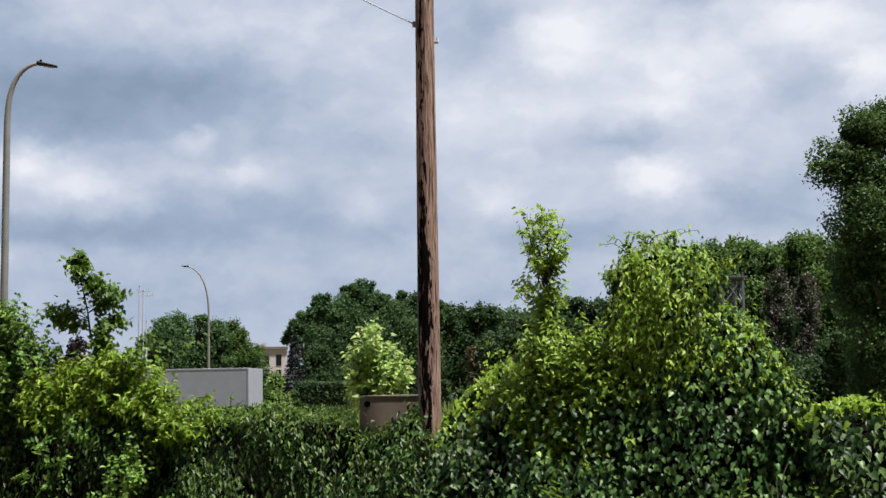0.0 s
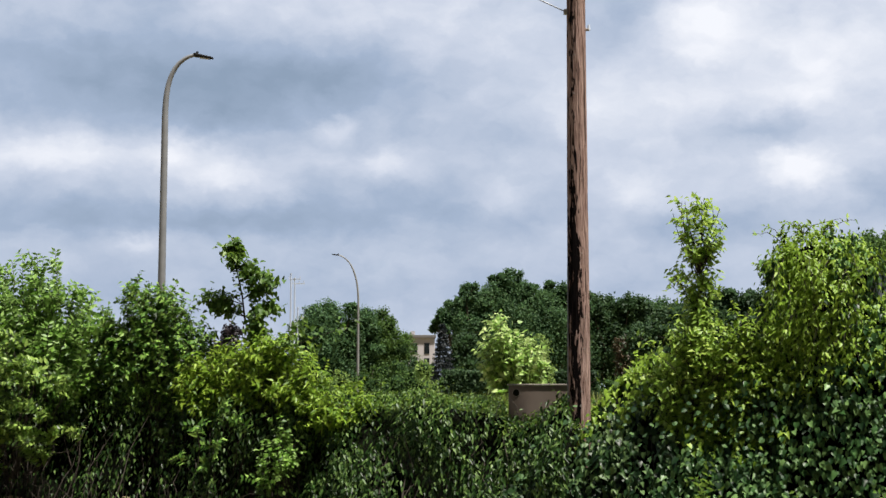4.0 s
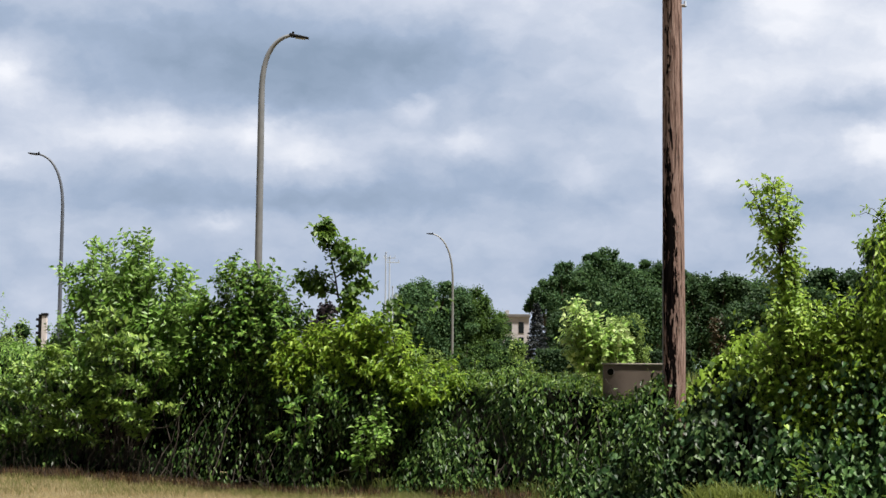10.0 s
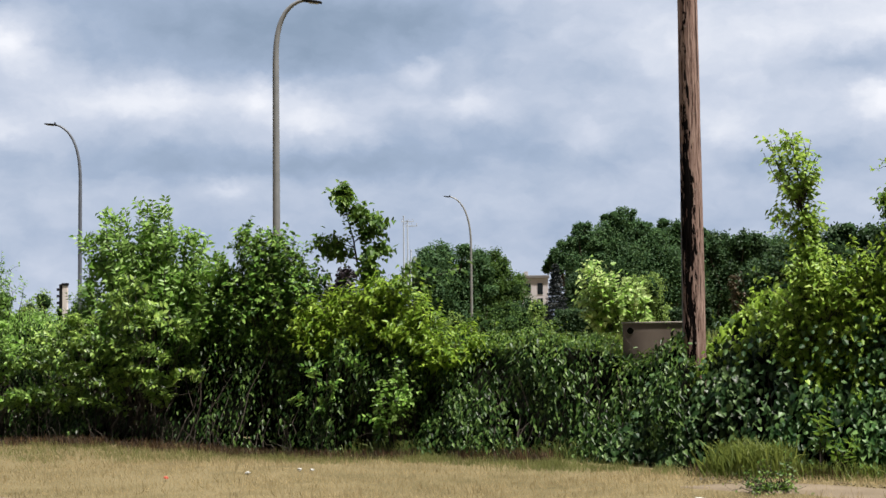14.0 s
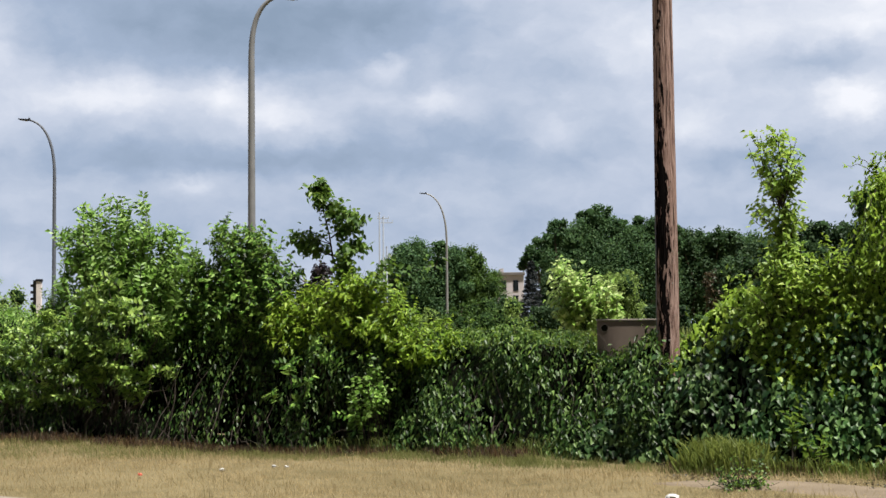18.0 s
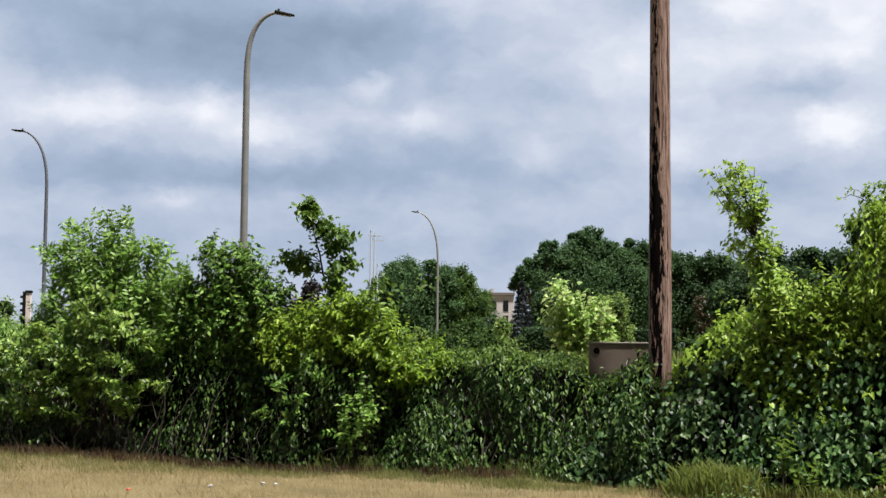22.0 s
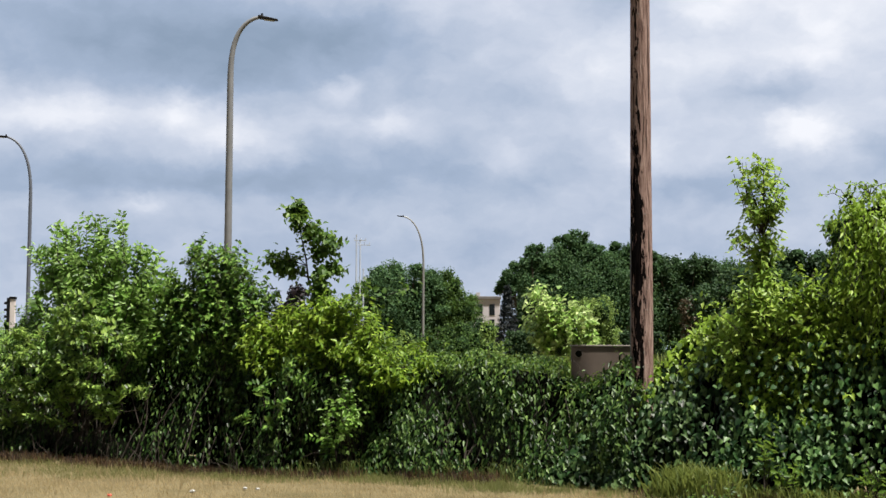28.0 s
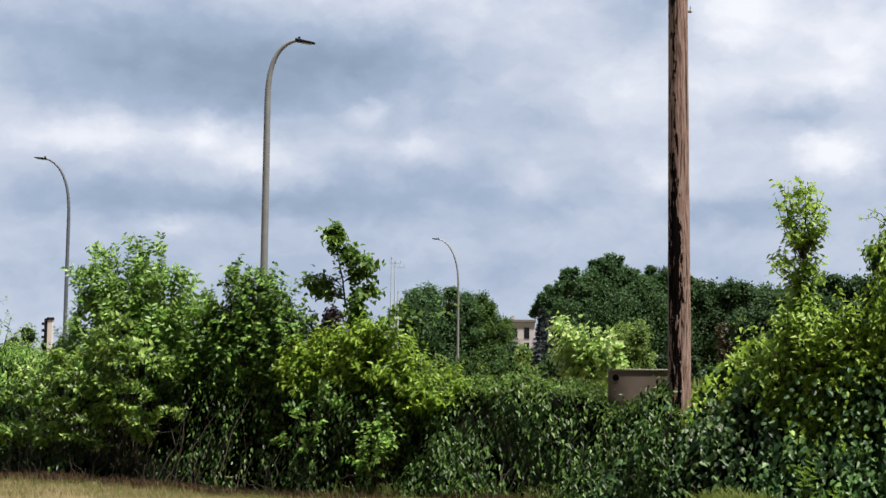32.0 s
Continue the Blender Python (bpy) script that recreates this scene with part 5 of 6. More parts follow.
def spray_shrub(name, label, s, half, height, shoots, leaf):
    """Arching shoots with two ranks of leaves, one above another, with dark gaps between them."""
    origin = strip(s, 0.08 + 0.04 * s, 0)
    top = empty(name, origin, label, "shrub")
    g = Growth()
    for _ in range(shoots):
        u = float(np.clip(rng.normal(0, 0.55), -1.3, 1.3))
        z = height * rng.uniform(0.24, 1.0) * (1 - 0.30 * u * u)
        root = np.array((0.3 * u * half, 0.1, 0.0))
        elbow = np.array((u * half * 0.9, 0.0, z))
        end = elbow + np.array((rng.normal(0.1, 0.22), -rng.uniform(0.25, 0.5), rng.uniform(-0.05, 0.28)))
        world = lambda p: p[0] * E_S + p[1] * E_N + np.array((0, 0, p[2]))
        g.stem(bent(world(root), world(elbow), 0.1, 6, 0.03), 0.010, 0.005)
        line = bent(world(elbow), world(end), 0.06, 6, 0.02)
        g.stem(line, 0.005, 0.002)
        paired(g, line, 0.05, 0.13, OVATE, 0.15, 0.0)
        for k in (2, 3):
            side = bent(line[k], line[k] + world((rng.choice([-1, 1]) * rng.uniform(0.15, 0.3), -0.12, rng.uniform(-0.03, 0.1))), 0.03, 4, 0.02)
            paired(g, side, 0.05, 0.11, OVATE, 0.15, 0.1)
    g.build(top, leaf, ("branchwork", "foliage"))
    return top


def skin(g, blobs, m, size, outline, droop=1.0, keep=None, shell=0.10, up=0.28):
    """Hanging leaves over the joint surface of several ellipsoids, in strip coordinates."""
    bl = np.array(blobs, float)
    area = bl[:, 3] * bl[:, 5] + bl[:, 3] * bl[:, 4]
    w = waves(91, 9, 3.0, 9.0)
    for b, k in zip(bl, (area / area.sum() * m).astype(int)):
        d = unit(jitter(k))
        d[:, 1] = np.where(rng.random(k) < 0.7, -np.abs(d[:, 1]), d[:, 1])
        p = b[:3] + d * b[3:] * (1 + 0.09 * w(d[:, 0] * 3 + b[0], d[:, 2] * 3)[:, None] + rng.normal(0, shell * 0.5, (k, 1)))
        inside = np.zeros(k, bool)
        for c in bl:
            inside |= (((p - c[:3]) / c[3:]) ** 2).sum(1) < 0.72
        ok = ~inside & (p[:, 2] > 0.03)
        if keep is not None:
            ok &= keep(p)
        p, d = p[ok], d[ok]
        out = d[:, :1] * E_S + d[:, 1:2] * E_N + d[:, 2:] * np.array((0, 0, 1.0))
        tip, face = hang(len(p), out, droop, up)
        g.foliage(strip(p[:, 0], p[:, 1], p[:, 2]), tip, face, size * rng.uniform(0.55, 1.2, len(p)), outline)


MOUND = [(5.9, 0.95, 0.7, 1.32, 0.92, 1.12), (5.98, 0.95, 1.55, 1.00, 0.72, 0.80), (6.08, 0.95, 2.10, 0.62, 0.55, 0.62), (5.72, 0.95, 2.45, 0.46, 0.48, 0.55), (5.56, 0.92, 3.02, 0.58, 0.46, 0.46),
         (5.90, 0.95, 2.98, 0.36, 0.40, 0.32), (5.20, 0.95, 3.10, 0.27, 0.35, 0.28), (6.72, 0.85, 1.20, 0.48, 0.52, 0.72), (5.0, 0.8, 1.40, 0.48, 0.6, 0.72), (6.38, 0.90, 2.02, 0.48, 0.48, 0.50), (6.70, 0.90, 1.52, 0.40, 0.48, 0.45), (5.28, 0.88, 2.05, 0.40, 0.48, 0.44)]


def build_mound():
    origin = strip(5.8, 0.9, 0)
    top = empty("vine_mound", origin, "tall mound of broad-leaved vines smothering a dead tree", "vines")
    # near-black core: the mound's inner shade as a painted shape
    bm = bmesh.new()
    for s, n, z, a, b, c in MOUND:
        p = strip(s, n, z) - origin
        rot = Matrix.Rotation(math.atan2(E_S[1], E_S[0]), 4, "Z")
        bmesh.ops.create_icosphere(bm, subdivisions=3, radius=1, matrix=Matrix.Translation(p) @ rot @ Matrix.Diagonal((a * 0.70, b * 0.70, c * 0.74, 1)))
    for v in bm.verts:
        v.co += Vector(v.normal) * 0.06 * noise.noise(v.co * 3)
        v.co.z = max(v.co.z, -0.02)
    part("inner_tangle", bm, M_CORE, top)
    v, f = tubes([(bent(strip(5.7, 0.95, -0.05) - origin, strip(5.7, 0.95, 3.2) - origin, 0, 6, 0.01), 0.09, 0.03)], 8)
    raw("dead_trunk", v, f, M_BARK, top, True)
    # creeper leaves low and under the left crest, dark as if shaded
    g = Growth()
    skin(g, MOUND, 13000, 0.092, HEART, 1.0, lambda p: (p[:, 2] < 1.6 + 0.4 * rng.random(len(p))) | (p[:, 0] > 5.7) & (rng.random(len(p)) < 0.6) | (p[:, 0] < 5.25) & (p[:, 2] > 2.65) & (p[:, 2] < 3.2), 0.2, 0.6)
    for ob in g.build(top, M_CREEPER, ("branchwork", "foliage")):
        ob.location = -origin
    # young leaves high and on the right flank, toned bright as if sunlit
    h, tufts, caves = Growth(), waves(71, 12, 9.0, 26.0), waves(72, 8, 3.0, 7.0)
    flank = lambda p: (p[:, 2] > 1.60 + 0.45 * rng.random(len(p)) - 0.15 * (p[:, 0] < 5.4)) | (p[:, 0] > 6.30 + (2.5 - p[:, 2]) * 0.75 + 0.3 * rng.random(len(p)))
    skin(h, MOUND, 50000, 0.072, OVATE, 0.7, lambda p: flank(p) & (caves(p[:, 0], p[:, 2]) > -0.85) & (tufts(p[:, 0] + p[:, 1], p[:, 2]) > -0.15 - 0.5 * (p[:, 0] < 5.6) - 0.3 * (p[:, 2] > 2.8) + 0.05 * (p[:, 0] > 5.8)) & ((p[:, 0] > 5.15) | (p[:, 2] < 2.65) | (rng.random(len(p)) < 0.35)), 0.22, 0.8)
    for _ in range(90):   # trailing shoots
        a, zz = rng.uniform(5.0, 6.05), rng.uniform(1.7, 3.25)
        b = strip(a, 0.95 - 0.55 * math.sqrt(max(0.05, 1 - ((a - 5.75) / 1.1) ** 2)) + rng.normal(0, 0.08), zz)
        line = bent(b, b - E_N * rng.uniform(0.05, 0.25) + E_S * rng.normal(0, 0.1) - np.array((0, 0, rng.uniform(0.25, 0.6))), 0.05, 5, 0.03)
        h.stem(line, 0.005, 0.002)
        along_line(h, line, 20, 0.085, HANG, 0.6, 0.04)
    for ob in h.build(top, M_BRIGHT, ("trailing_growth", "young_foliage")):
        ob.location = -origin
    # feathery sprays on the crest, which toss in the wind
    for k, (a, z, d, up) in enumerate(((5.18, 3.34, -0.08, 0.24), (5.40, 3.46, 0.04, 0.17), (5.62, 3.44, 0.16, 0.16), (6.12, 3.10, 0.34, 0.10), (5.02, 3.0, -0.10, 0.12))):
        w, base = Growth(), strip(a, 0.8, z) - origin
        for _ in range(5):
            line = bent(base, base + E_S * (d + rng.normal(0, 0.14)) + np.array((0, 0, up * rng.uniform(0.5, 1.2))), 0.06, 5, 0.04)
            w.stem(line, 0.006, 0.002)
            along_line(w, line, 12, 0.085, LANCE, 0.4, 0.02)
        made = w.build(top, M_BRIGHT, ("spray", "spray_foliage"), base)
        made[1].parent, made[1].location = made[0], (0, 0, 0)
        SWAYING.append((made[0], 0.7, k % 3))


def sapling(name, label, s, n, leaf, size, outline, crown, pivot_z, trunk_top, skirt, sway, per=34, spread=0.05):
    """A young tree: trunk, limbs to the given ends, and a leafy top that leans with the wind."""
    origin = strip(s, n, 0)
    top = empty(name, origin, label, "sapling")
    loc = lambda a, z, d=0.0: E_S * (a - s) + E_N * d + np.array((0, 0, z))
    v, f = tubes([(bent(loc(s, -0.05), loc(s, pivot_z), 0, 5, 0.01), 0.035, 0.022)], 8)
    raw("trunk", v, f, M_BARK, top, True)
    low = Growth()
    for a, z, w in skirt:
        for _ in range(4):
            line = bent(loc(s, z * 0.75), loc(a + rng.normal(0, w), z + rng.normal(0, 0.12), rng.normal(-0.1, 0.2)), 0.06, 5, 0.04)
            low.stem(line, 0.008, 0.003)
            along_line(low, line, per, size, outline, 0.4, 0.06)
    low.build(top, leaf, ("low_branchwork", "low_foliage"))
    g, pivot = Growth(), loc(s, pivot_z)
    tip = loc(*trunk_top)
    main = bent(pivot, tip, 0, 6, 0.015)
    g.stem(main, 0.022, 0.006)
    along_line(g, main[-3:], per, size, outline, 0.3, 0.07)
    for a, z, t in crown:
        root = main[0] + (main[-1] - main[0]) * t
        for _ in range(3):
            line = bent(root, loc(a + rng.normal(0, 0.05), z + rng.normal(0, 0.06), rng.normal(0, 0.12)), 0.03, 5, 0.03)
            g.stem(line, 0.008, 0.003)
            along_line(g, line[1:], per, size, outline, 0.35, spread)
    made = g.build(top, leaf, ("crown_branchwork", "crown"), pivot)
    made[1].parent, made[1].location = made[0], (0, 0, 0)
    SWAYING.append((made[0], sway, 0))
    return top


def build_hedge():
    vine_bank("hedge", "dark overgrown hedge of small leaves beside dry grass", [(-12.5, 1.9), (-10.5, 2.0), (-9.0, 1.95), (-7.8, 1.8), (-6.5, 1.9), (-5.0, 2.0), (-3.9, 1.8)], 1.8, 1150, 0.085, M_IVY, M_WILLOW, HANG, 11, skirt=0.5, sparse=(-6.6, -3.9))
    vine_bank("hedge", "low dark hedge with climbing vines and dry stems", [(-4.2, 1.65), (-3.0, 1.7), (-1.9, 1.8), (-1.2, 1.66), (-0.3, 1.58), (0.7, 1.64), (1.3, 1.52), (1.55, 1.30), (1.85, 1.32), (2.1, 1.48), (2.35, 1.66), (2.5, 1.62), (2.62, 1.3), (2.75, 1.2)], 1.5, 1250, 0.085, M_IVY, M_LIME, HANG, 12, young_lit_share=0.28, young_lit_from=0.68, top_leaves=0.9, skirt=0.2, sparse=(-4.2, -2.7))
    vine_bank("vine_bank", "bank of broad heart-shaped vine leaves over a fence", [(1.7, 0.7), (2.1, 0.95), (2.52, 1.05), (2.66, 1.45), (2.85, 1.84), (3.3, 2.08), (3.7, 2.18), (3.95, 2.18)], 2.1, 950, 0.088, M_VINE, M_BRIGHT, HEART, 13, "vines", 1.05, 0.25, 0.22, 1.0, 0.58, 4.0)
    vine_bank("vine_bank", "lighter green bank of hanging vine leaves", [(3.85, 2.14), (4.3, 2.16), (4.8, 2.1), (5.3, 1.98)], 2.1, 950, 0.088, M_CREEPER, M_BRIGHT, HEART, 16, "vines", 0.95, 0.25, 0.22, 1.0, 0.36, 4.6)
    vine_bank("vine_bank", "low bank of broad vine leaves beside the mound", [(6.6, 1.6), (7.2, 1.52), (8.0, 1.6), (9.5, 1.7), (11.5, 1.7)], 1.6, 680, 0.10, M_VINE, M_BRIGHT, HEART, 14, "vines", 0.5, 0.2, young_lit_share=0.5, young_lit_from=0.75, top_leaves=1.1)
    build_mound()
    shrub("tall_shrub", "tall light green shrub with feathery tips", -6.2, 0.65, 3.64, 1.42, 92, 6, 14, 0.145, M_WILLOW, OVATE, 6, 0.30, low=0.3, ranks=0.062,
          peaks=[(-1, 0.84), (-0.93, 0.93), (-0.75, 0.92), (-0.55, 1.02), (-0.40, 0.95), (-0.22, 0.95), (0.0, 1.04), (0.15, 0.98), (0.29, 1.0), (0.50, 0.92), (0.69, 0.94), (0.86, 0.80), (1, 0.74)], lean_to=0.0)
    # added dark-leaved filler: the tall shrub's inner shade put into colour
    shrub("dark_shrub", "added dark green leaf mass for the tall shrub's inner shade", -6.0, 1.0, 2.75, 1.35, 60, 8, 12, 0.09, M_DARK, OVATE, 0, low=0.25)
    shrub("tall_shrub", "smaller pale green shrub beside the tall one", -7.6, 0.75, 2.75, 0.36, 30, 9, 12, 0.08, M_WILLOW, OVATE, 2, 0.3, low=0.3, ranks=0.045, peaks=[(-1, 0.75), (-0.3, 0.96), (0.3, 1.0), (1, 0.9)])
    shrub("dark_shrub", "dense dark green shrub with small leaves", -4.0, 0.75, 3.28, 1.12, 120, 10, 14, 0.092, M_DARK, OVATE, 3, 0.22, low=0.42, peaks=[(-1, 0.80), (-0.6, 0.86), (-0.22, 1.0), (0.06, 0.99), (0.36, 0.90), (0.6, 0.80), (1, 0.70)])
    shrub("yellow_green_shrub", "yellow-green leafy shrub among the hedge", -1.85, 0.60, 2.40, 1.55, 104, 9, 12, 0.10, M_GOLD, HANG, 0, 0.2, low=0.62, droop=0.6, thick=0.85, leafy_from=0.58, peaks=[(-1, 0.85), (-0.5, 0.95), (0.2, 0.95), (0.6, 0.78), (1, 0.62)])
    spray_shrub("low_shrub", "light green shrub with pointed leaves by the grass", -6.8, 2.0, 1.8, 64, M_SPRAY)
    spray_shrub("low_shrub", "arching green shoots with large pointed leaves", -5.9, 1.0, 2.35, 34, M_SPRAY)
    spray_shrub("low_shrub", "green arching shoots growing through the hedge", -2.7, 1.0, 1.5, 7, M_DARK)
    spray_shrub("low_shrub", "light green leafy shoots at the hedge's end", -8.9, 1.1, 1.9, 44, M_WILLOW)
    shrub("tall_shrub", "pale feathery shrub at the hedge's end", -10.2, 0.8, 3.4, 0.95, 60, 10, 12, 0.085, M_WILLOW, LANCE, 2, 0.3, peaks=[(-1, 0.8), (-0.2, 0.96), (0.4, 1.0), (0.8, 0.85), (1, 0.6)])
    shrub("low_shrub", "bright yellow-green shoots at the hedge's foot", -1.32, 0.02, 1.15, 0.26, 16, 4, 9, 0.075, M_WILLOW, BROAD, 0, 0.2, low=0.5)
    sapling("sapling", "young maple with an open leafy top", -2.35, 0.7, M_FRESH_NEAR, 0.085, HEART,
            [(-2.78, 3.63, 0.95), (-2.62, 3.53, 0.9), (-3.22, 3.01, 0.5), (-3.05, 2.89, 0.4), (-2.1, 3.08, 0.55), (-2.05, 2.88, 0.4), (-2.35, 3.35, 0.8), (-2.2, 3.23, 0.7), (-2.05, 2.68, 0.3), (-2.15, 2.48, 0.1)], 2.0, (-2.66, 3.67),
            [(-2.5, 2.20, 0.25), (-1.1, 2.44, 0.14)], 0.22, 52)
    shrub("climber", "bright yellow-green climber wrapped round the sapling's trunk", 4.17, 0.62, 2.40, 0.40, 60, 8, 12, 0.080, M_SAPLING, OVATE, 0, low=0.55, droop=0.5, category="vines", thick=0.35, peaks=[(-1, 0.84), (-0.4, 0.92), (0, 1.0), (0.4, 0.92), (1, 0.82)])
    shrub("climber", "yellow-green climber trailing over the vine bank", 4.75, 0.55, 2.42, 0.5, 50, 8, 12, 0.085, M_BRIGHT, OVATE, 0, low=0.6, droop=0.7, category="vines", thick=0.35)
    sapling("sapling", "slender forked green sapling wrapped in leaves", 4.17, 0.55, M_SAPLING, 0.085, OVATE,
            [(3.99, 3.90, 0.55), (3.99, 3.72, 0.5), (4.04, 3.54, 0.48), (4.24, 3.86, 0.95), (4.2, 3.68, 0.8), (4.44, 3.72, 0.6), (4.50, 3.58, 0.55), (4.40, 3.44, 0.52), (4.17, 3.40, 0.6), (4.3, 3.32, 0.6), (3.82, 3.12, 0.38),
             (3.92, 3.00, 0.32), (4.38, 3.00, 0.42), (4.42, 2.80, 0.3), (4.17, 2.95, 0.45), (4.08, 2.68, 0.25), (4.28, 2.60, 0.25), (4.05, 2.42, 0.15), (4.33, 2.40, 0.15), (4.17, 2.75, 0.35)], 1.9, (4.22, 3.90),
            [(4.17, 2.50, 0.12), (3.75, 2.40, 0.14), (4.36, 2.30, 0.18), (4.17, 2.10, 0.3), (3.85, 2.00, 0.3), (4.6, 2.00, 0.3), (4.17, 2.30, 0.2), (4.15, 2.55, 0.10), (4.12, 2.40, 0.12), (4.22, 2.45, 0.12), (4.17, 2.15, 0.15)], 1.0, 32, 0.042)


def build_silver_tree():
    top = empty("young_tree", (4.75, 45, 0), "young tree with pale silvery leaves tossed by wind", "tree")
    v, f = tubes([(bent((0, 0, -0.1), (0, 0, 0.5), 0, 4, 0.01), 0.06, 0.05)], 8)
    raw("trunk", v, f, M_BARK, top, True)
    pivot = np.array((0, 0, 0.5))
    g = Growth()
    for a, z in ((-0.3, 3.95), (-0.15, 4.05), (-0.5, 3.6), (-0.75, 3.2), (0.1, 3.7), (0.4, 3.5), (0.65, 3.2), (0.9, 2.9), (-0.8, 2.6), (0.95, 2.5), (-0.3, 3.0), (0.3, 2.7), (-0.6, 2.1), (0.8, 2.0), (0.1, 2.0)):
        for _ in range(5):
            line = bent(pivot, (a + rng.normal(0, 0.08), rng.normal(0, 0.4), z + rng.normal(0, 0.12)), 0.05, 6, 0.03)
            g.stem(line, 0.02, 0.005)
            along_line(g, line[2:], 42, 0.175, HEART, 0.3, 0.07)
    made = g.build(top, M_SILVER, ("branchwork", "crown"), pivot)
    made[1].parent, made[1].location = made[0], (0, 0, 0)
    return made[0]


# ---- the foot of the hedge and the verge ----
def grass_mesh(name, label, s, n, length, material, lie=0.45, upright=1.0, outline=BLADE):
    m = len(s)
    tip = jitter(m, lie) + np.array([0, 0, upright])
    face = jitter(m, 0.35) - E_N * 0.35 + np.array([0, 0, 1.0])
    g = Growth()
    p = strip(s, n, 0.0)
    p[:, 2] = ground_z(p[:, 0], p[:, 1]) - 0.008
    g.foliage(p, tip, face, length, outline)
    top = empty(name, (0, 0, 0), label, "grass", kind="stuff")
    g.build(top, material, ("stem", "grass_blades"))
    return top


def foot(s):
    """How far the dark foot of the hedge reaches out over the verge."""
    return -0.30 - 0.085 * np.clip(-s, 0, 9)


def bare(s, n):
    """Where the verge is worn to dirt."""
    return (s > 3.8) & (n < -1.95) & (n > -2.85)


def build_verge():
    w, w2 = waves(31, 8, 0.5, 2.6), waves(32, 8, 1.5, 6)
    m = 105000
    s, n = rng.uniform(-10, 8.5, m), -6.2 + 5.95 * rng.random(m) ** 0.9
    green = (w(s, n) + 0.5 * w2(s, n) + 1.3 * (n > -0.9) + 0.6 * (n > -1.5) * (s < 2) - 1.1 * (n < -1.3) + rng.normal(0, 0.45, m)) > 0.9
    thin = w2(s * 1.7, n * 1.7) + 0.35 * rng.normal(0, 1, m) < -0.55
    ok = (~bare(s, n) | (rng.random(m) < 0.08)) & ~thin & (n < foot(s) - 0.22 - 0.1 * rng.random(m))
    size = rng.uniform(0.035, 0.085, m) * (1 + 0.35 * (w2(s * 0.6, n * 0.6) > 0.2) + 0.25 * (n > -1.2))
    grass_mesh("dry_grass", "dry straw-coloured grass on the verge", s[ok & ~green], n[ok & ~green], size[ok & ~green], M_DRY, 0.6, 0.55)
    grass_mesh("green_grass", "patches of short green grass on the verge", s[ok & green], n[ok & green], size[ok & green], M_TURF, 0.5, 0.7)
    m = 26000
    s = rng.uniform(-11, 4.2, m)
    n = foot(s) - 0.22 - (0.55 + 1.1 * np.clip((-0.6 - s) / 1.5, 0, 1)) * rng.random(m) ** 1.3
    keep = w(s * 1.3, n * 1.3) + 0.6 * w2(s, n) + 0.3 * rng.normal(0, 1, m) > -0.35
    s, n = s[keep], n[keep]
    grass_mesh("verge_grass", "band of uneven green grass along the hedge", s, n, rng.uniform(0.03, 0.10, len(s)) * (0.8 + 0.4 * (w2(s * 1.4, n) > 0)), M_TURF, 0.45, 0.9, ARCH)
    m = 6500
    s = rng.uniform(-11.5, 11, m)
    s = s[(s < 1.8) | (rng.random(m) < 0.12)]
    m = len(s)
    rank = 0.26 + 0.45 * np.clip((s + 3.4) / 1.2, 0, 1) * np.clip((2.2 - s) / 0.6, 0, 1)   # longest before the low hedge
    grass_mesh("tall_grass", "tall rank grass along the hedge's foot", s, foot(s) + 0.2 + rng.normal(0, 0.15, m), rng.uniform(0.10, 0.32, m) * rank * (0.75 + 0.5 * (w2(s, s * 0) > 0)), M_GRASS, 0.50, 1.0, ARCH)
    m = 4200
    s = np.concatenate([rng.normal(3.80, 0.20, m // 3), rng.uniform(3.3, 8.0, m - m // 3)])
    grass_mesh("grass_tuft", "tuft of tall yellowing grass by the vines", s, rng.normal(-0.75, 0.22, m), rng.uniform(0.08, 0.42, m) * np.where(np.abs(s - 3.80) < 0.45, 1.0, 0.55), M_MEADOW, 0.30, 1.0, ARCH)
    # dock whose dark tone also stands for shade under the hedge
    m = 22000
    s = rng.uniform(-11, 7.5, m)
    s = s[(w2(s, 0 * s) > -0.45) & ((s < 1.2) | (s > 3.1))]
    grass_mesh("dock_weeds", "reddish brown seeding dock, darkened for the hedge's foot shade", s, foot(s) - 0.05 + rng.normal(0, 0.14, len(s)) - 0.40 * (s > 3.1), rng.uniform(0.05, 0.17, len(s)), M_SEED, 0.5)
    g, m = Growth(), 80
    for a in rng.uniform(-8.5, -2.2, m):   # bare dead twigs under the shrubs
        p = strip(a, foot(a) + 0.2 + rng.normal(0, 0.1), 0.0)
        g.stem(bent(p, p + E_S * rng.normal(0, 0.16) - E_N * rng.uniform(-0.05, 0.12) + np.array([0, 0, rng.uniform(0.12, 0.55)]), 0, 5, 0.05), 0.006, 0.002)
    top = empty("dead_twigs", (0, 0, 0), "bare grey-brown twigs under the shrubs", "twigs", kind="stuff")
    g.build(top, M_SEED, ("bare_twigs", "leaves"), bark=M_TWIG)
    m = 5200
    x, y = rng.uniform(-4, 7, m), rng.uniform(28, 31, m)
    g = Growth()
    g.foliage(np.stack([x, y, 0 * x], -1), jitter(m, 0.12) + np.array([0, 0, 1.0]), unit(jitter(m)), rng.uniform(1.15, 1.62, m), BLADE)
    top = empty("meadow_grass", (0, 0, 0), "tall pale meadow grass behind the hedge", "grass", kind="stuff")
    g.build(top, M_MEADOW, ("stem", "grass_blades"))
    # dead leaves along the path, and weeds on the pavement's edge
    g, m = Growth(), 2600
    s = rng.uniform(3.5, 11.5, m)
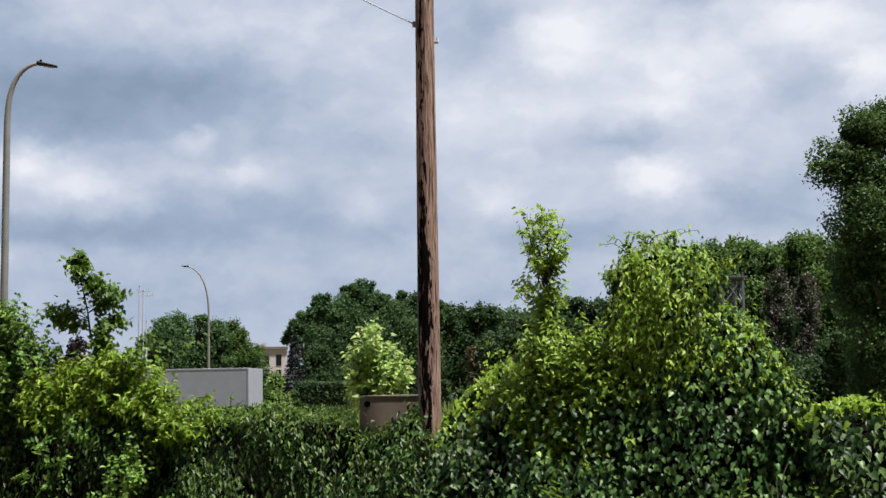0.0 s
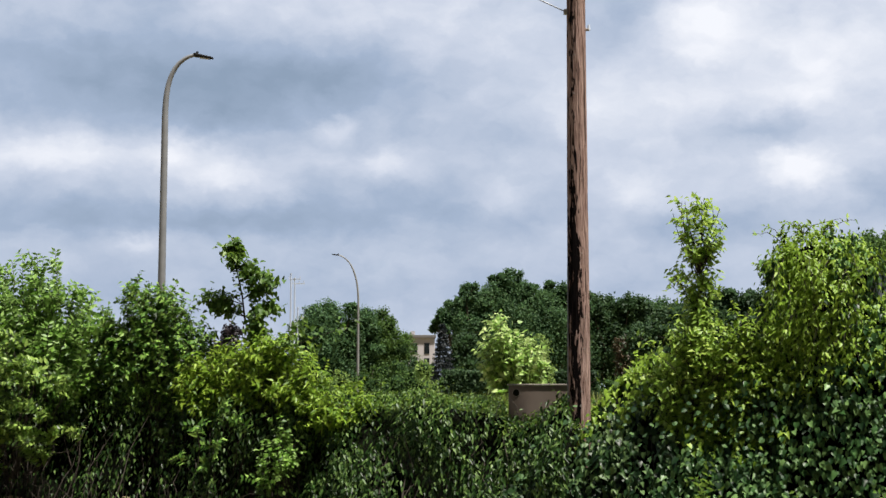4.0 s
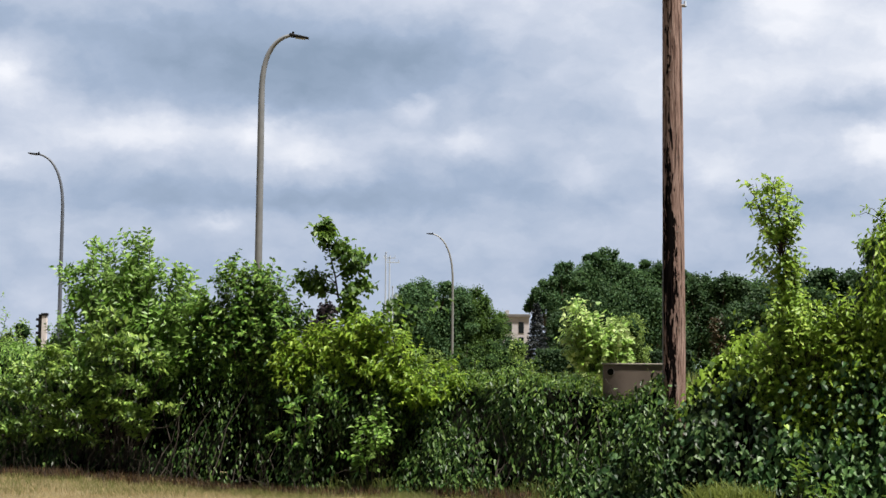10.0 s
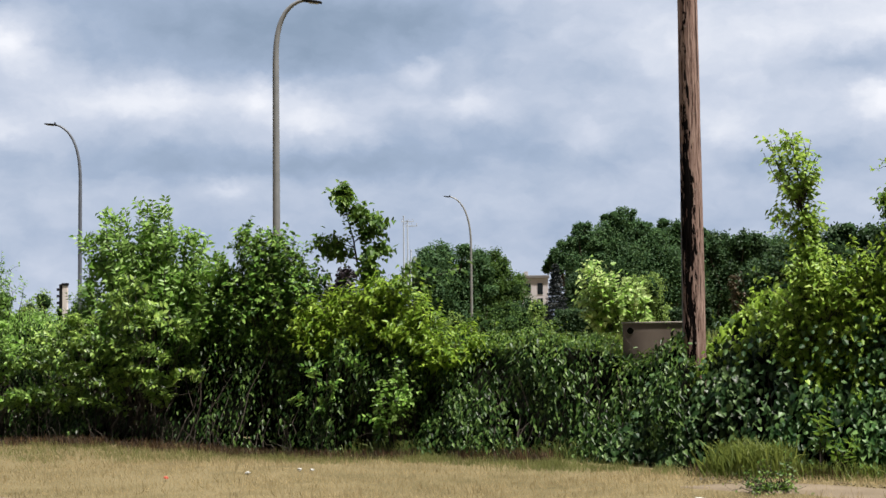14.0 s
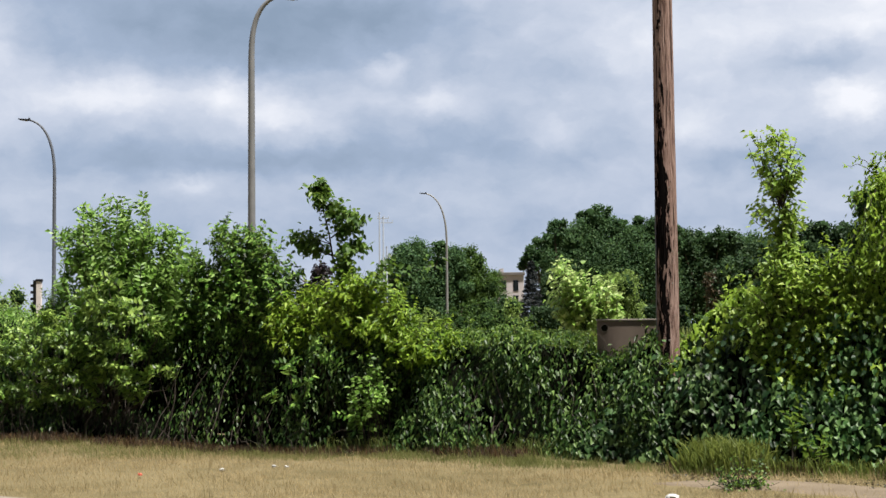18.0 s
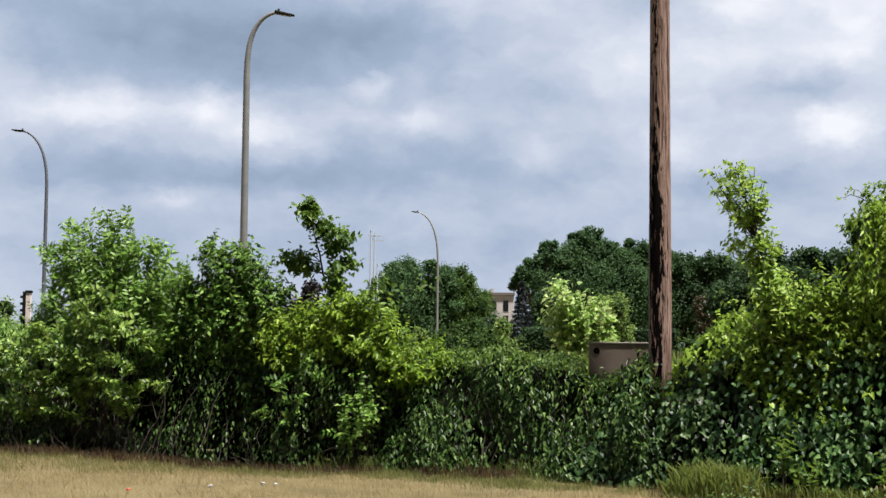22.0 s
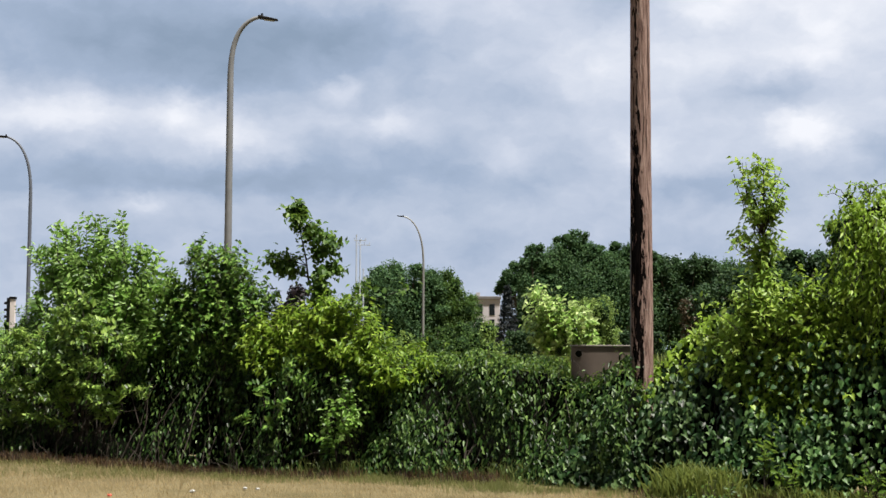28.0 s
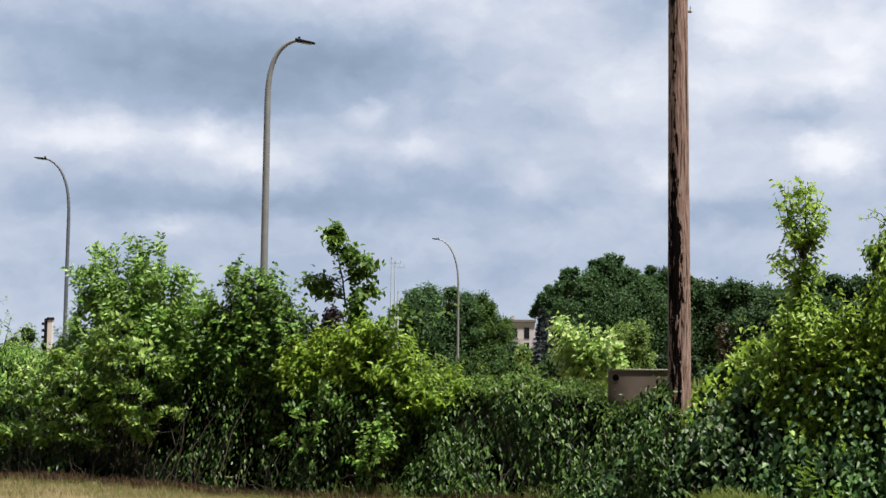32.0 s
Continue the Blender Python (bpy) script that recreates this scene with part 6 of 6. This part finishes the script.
    g.foliage(strip(s, rng.normal(-1.70, 0.22, m), rng.uniform(0.0, 0.03, m)), jitter(m) * np.array([1, 1, 0.25]), jitter(m, 0.5) + np.array([0, 0, 1.0]), rng.uniform(0.015, 0.045, m), BROAD)
    top = empty("leaf_litter", (0, 0, 0), "dark brown dead leaves strewn along the path", "dead leaves", kind="stuff")
    g.build(top, M_RUST, ("stem", "dead_leaves"))
    m = 3000
    s = rng.uniform(-11, 11, m)
    s = s[w2(s, 0 * s + 3) > 0.0]
    grass_mesh("edge_weeds", "ragged brown-green weeds on the pavement's edge", s, rng.normal(-6.2, 0.07, len(s)), rng.uniform(0.05, 0.15, len(s)), M_SEED, 0.5)
    for s, n, h in ((-9.2, -0.2, 0.3), (4.55, -0.55, 0.80), (4.82, -0.5, 0.55), (5.7, -0.6, 0.6), (6.5, -0.5, 0.6), (7.4, -0.5, 0.6)):
        shrub("weed", "leafy green weed at the hedge's foot", s, n, h, 0.13, 4, 2, 5, 0.11, M_LIME, OVATE, 0, low=0.2, ranks=0.08, category="weed", thick=0.2)
    shrub("ground_plant", "low leafy plant growing in the bare dirt", 4.64, -2.42, 0.07, 0.20, 26, 4, 8, 0.035, M_FRESH_NEAR, BROAD, 0, low=0.3, category="weed", thick=0.3)


def build_leaves_single():
    """Single broad leaves that stand out from the vines."""
    bm = bmesh.new()
    vs = [bm.verts.new(p) for p in HEART[0]]
    for q in HEART[1]:
        bm.faces.new([vs[i] for i in q])
    me = bpy.data.meshes.new("leaf")
    bm.to_mesh(me)
    bm.free()
    k = Nodes("pale upper leaf")
    info = k.n.new("ShaderNodeObjectInfo")
    k.set(Base_Color=k.ramp(info.outputs["Random"], (0.1, (0.014, 0.034, 0.014)), (0.6, (0.026, 0.060, 0.020)), (0.95, (0.06, 0.11, 0.036))), Roughness=0.5, Specular_IOR_Level=0.15)
    me.materials.append(k.m)
    origin = strip(3.9, 0, 0)
    top = empty("vine_leaves", origin, "broad heart-shaped vine leaves hanging over the bank", "vines")
    top_of = profile([(2.0, 0.8), (2.75, 1.5), (3.4, 1.8), (5.0, 1.7), (6.6, 1.6)])
    for i in range(290):
        s = rng.uniform(2.1, 6.6)
        z = rng.uniform(0.15, 0.95) * float(top_of(s))
        p = strip(s, rng.uniform(-0.22, 0.05) + 0.25 * (z / 1.8) ** 2, z) - origin
        ob = new("leaf", me)
        ob.parent = top
        ob.location = p
        ob.rotation_euler = (radians(rng.normal(-118, 22)), radians(rng.normal(0, 22)), radians(rng.normal(-30, 28)))
        ob.scale = [rng.uniform(0.06, 0.09)] * 3


def crumpled(name, label, at, r, material, category="litter", flat=0.6):
    bm = bmesh.new()
    bmesh.ops.create_icosphere(bm, subdivisions=2, radius=r)
    off = Vector(at) * 7
    for v in bm.verts:
        v.co *= 1 + 0.45 * noise.noise(v.co * (2.2 / r) + off)
        v.co.z = max(v.co.z * flat, -r * 0.4)
    ob = part(name, bm, material)
    ob.location = (at[0], at[1], at[2] + r * 0.38)
    return tagged(ob, label, category, "litter on the verge")


def build_litter():
    for x, y, r in ((1.92, 13.25, 0.062), (-2.72, 16.4, 0.032), (-2.18, 16.8, 0.028), (-2.03, 16.75, 0.026)):
        crumpled("paper_scrap", "crumpled white paper scrap lying in dry grass", (x, y, 0.02), r, M_PAPER)
    crumpled("crushed_can", "crushed faded red drink can in the grass", (-3.55, 15.95, 0.02), 0.026, M_CAN)


sky_bowl = build_sky()
build_ground()
build_roads()
build_utility_pole()
build_lamps()
build_panel()
build_sign_post()
build_power_poles()
build_tower()
build_house()
yellow_truck = box_truck("box_truck", (0, 0, 0), "bright yellow box truck with blue stripes on the road", M_YELLOW, 8.72, 1.5, 3.72, M_WHITE, M_YELLOW, True)
grey_truck = box_truck("box_truck", (0, 0, 0), "pale grey box truck passing behind the hedge", M_GREYBOX, 7.0, 1.15, 3.47, M_GREYBOX, M_WHITE, False)
pale_van = van((0, 0, 0))
build_far_trees()
build_spruce()
silver_crown = build_silver_tree()
build_hedge()
build_verge()
build_litter()
build_leaves_single()


def motions():
    """Wind in the plants, three vehicles on the road, and the drift of the clouds."""
    times = [-1.0, 0.0, 0.5, 1.0, 1.5, 2.0, 2.5, 3.0, 4.0, 6.0, 8.0, 8.5, 9.0, 9.5, 10.0, 12.0, 16.0, 20.0, 24.0, 28.0, 32.0, 33.0]
    d, n = Vector((*ROAD_D, 0)), Vector((*ROAD_N, 0))
    for ob, when, near_corner, speed, turn in ((yellow_truck, 1.7, Vector((0.86, 58.7, 0.02)), 26.2, -18), (pale_van, 9.0, Vector((4.9, 58.0, 0.02)), 27.0, -18),
                                               (grey_truck, 0.0, Vector((1.30, 75.0, 0.02)) - d * 7.0, -23.0, 162)):
        start = near_corner + n * 1.25
        walk(ob, [(t, Matrix.Translation(start + d * (speed * (t - when))) @ pose(0, 0, 0, 0, 0, turn)) for t in times])
    for ob, share, delay in SWAYING:
        at = Matrix.Translation(ob.location)
        rows = []
        for i, (t, _) in enumerate(GUST):
            rows.append((t, at @ pose(0, 0, 0, 0.3 * share * GUST[i - delay - 1 if i > delay else 0][1], share * GUST[max(0, i - delay)][1], 0)))
        walk(ob, rows)
    bow = [(-1, 0), (0, 0), (1, -4), (2, -1), (3, -6), (3.5, -9), (4.5, -16), (6, -30), (7, -34), (8, -37), (9, -28), (10, -21), (11, -18), (12, -17), (13, -20), (15, -26), (16, -30), (17, -31), (18, -26), (19, -27),
           (20, -29), (21, -25), (22, -23), (23, -29), (24, -20), (26, -26), (27, -30), (28, -26), (29, -26), (30, -32), (31, -30), (32, -34), (33, -34)]
    foot = Matrix.Translation(silver_crown.location)
    walk(silver_crown, [(t, foot @ pose(0, 0, 0, 2 * math.sin(t * 1.9), a, 0)) for t, a in bow])
    walk(sky_bowl, [(t, pose(0, 0, 1.6, 0, 0, (t - 4.0) * 0.1)) for t in (-1, 0, 8, 16, 24, 32, 33)])


motions()
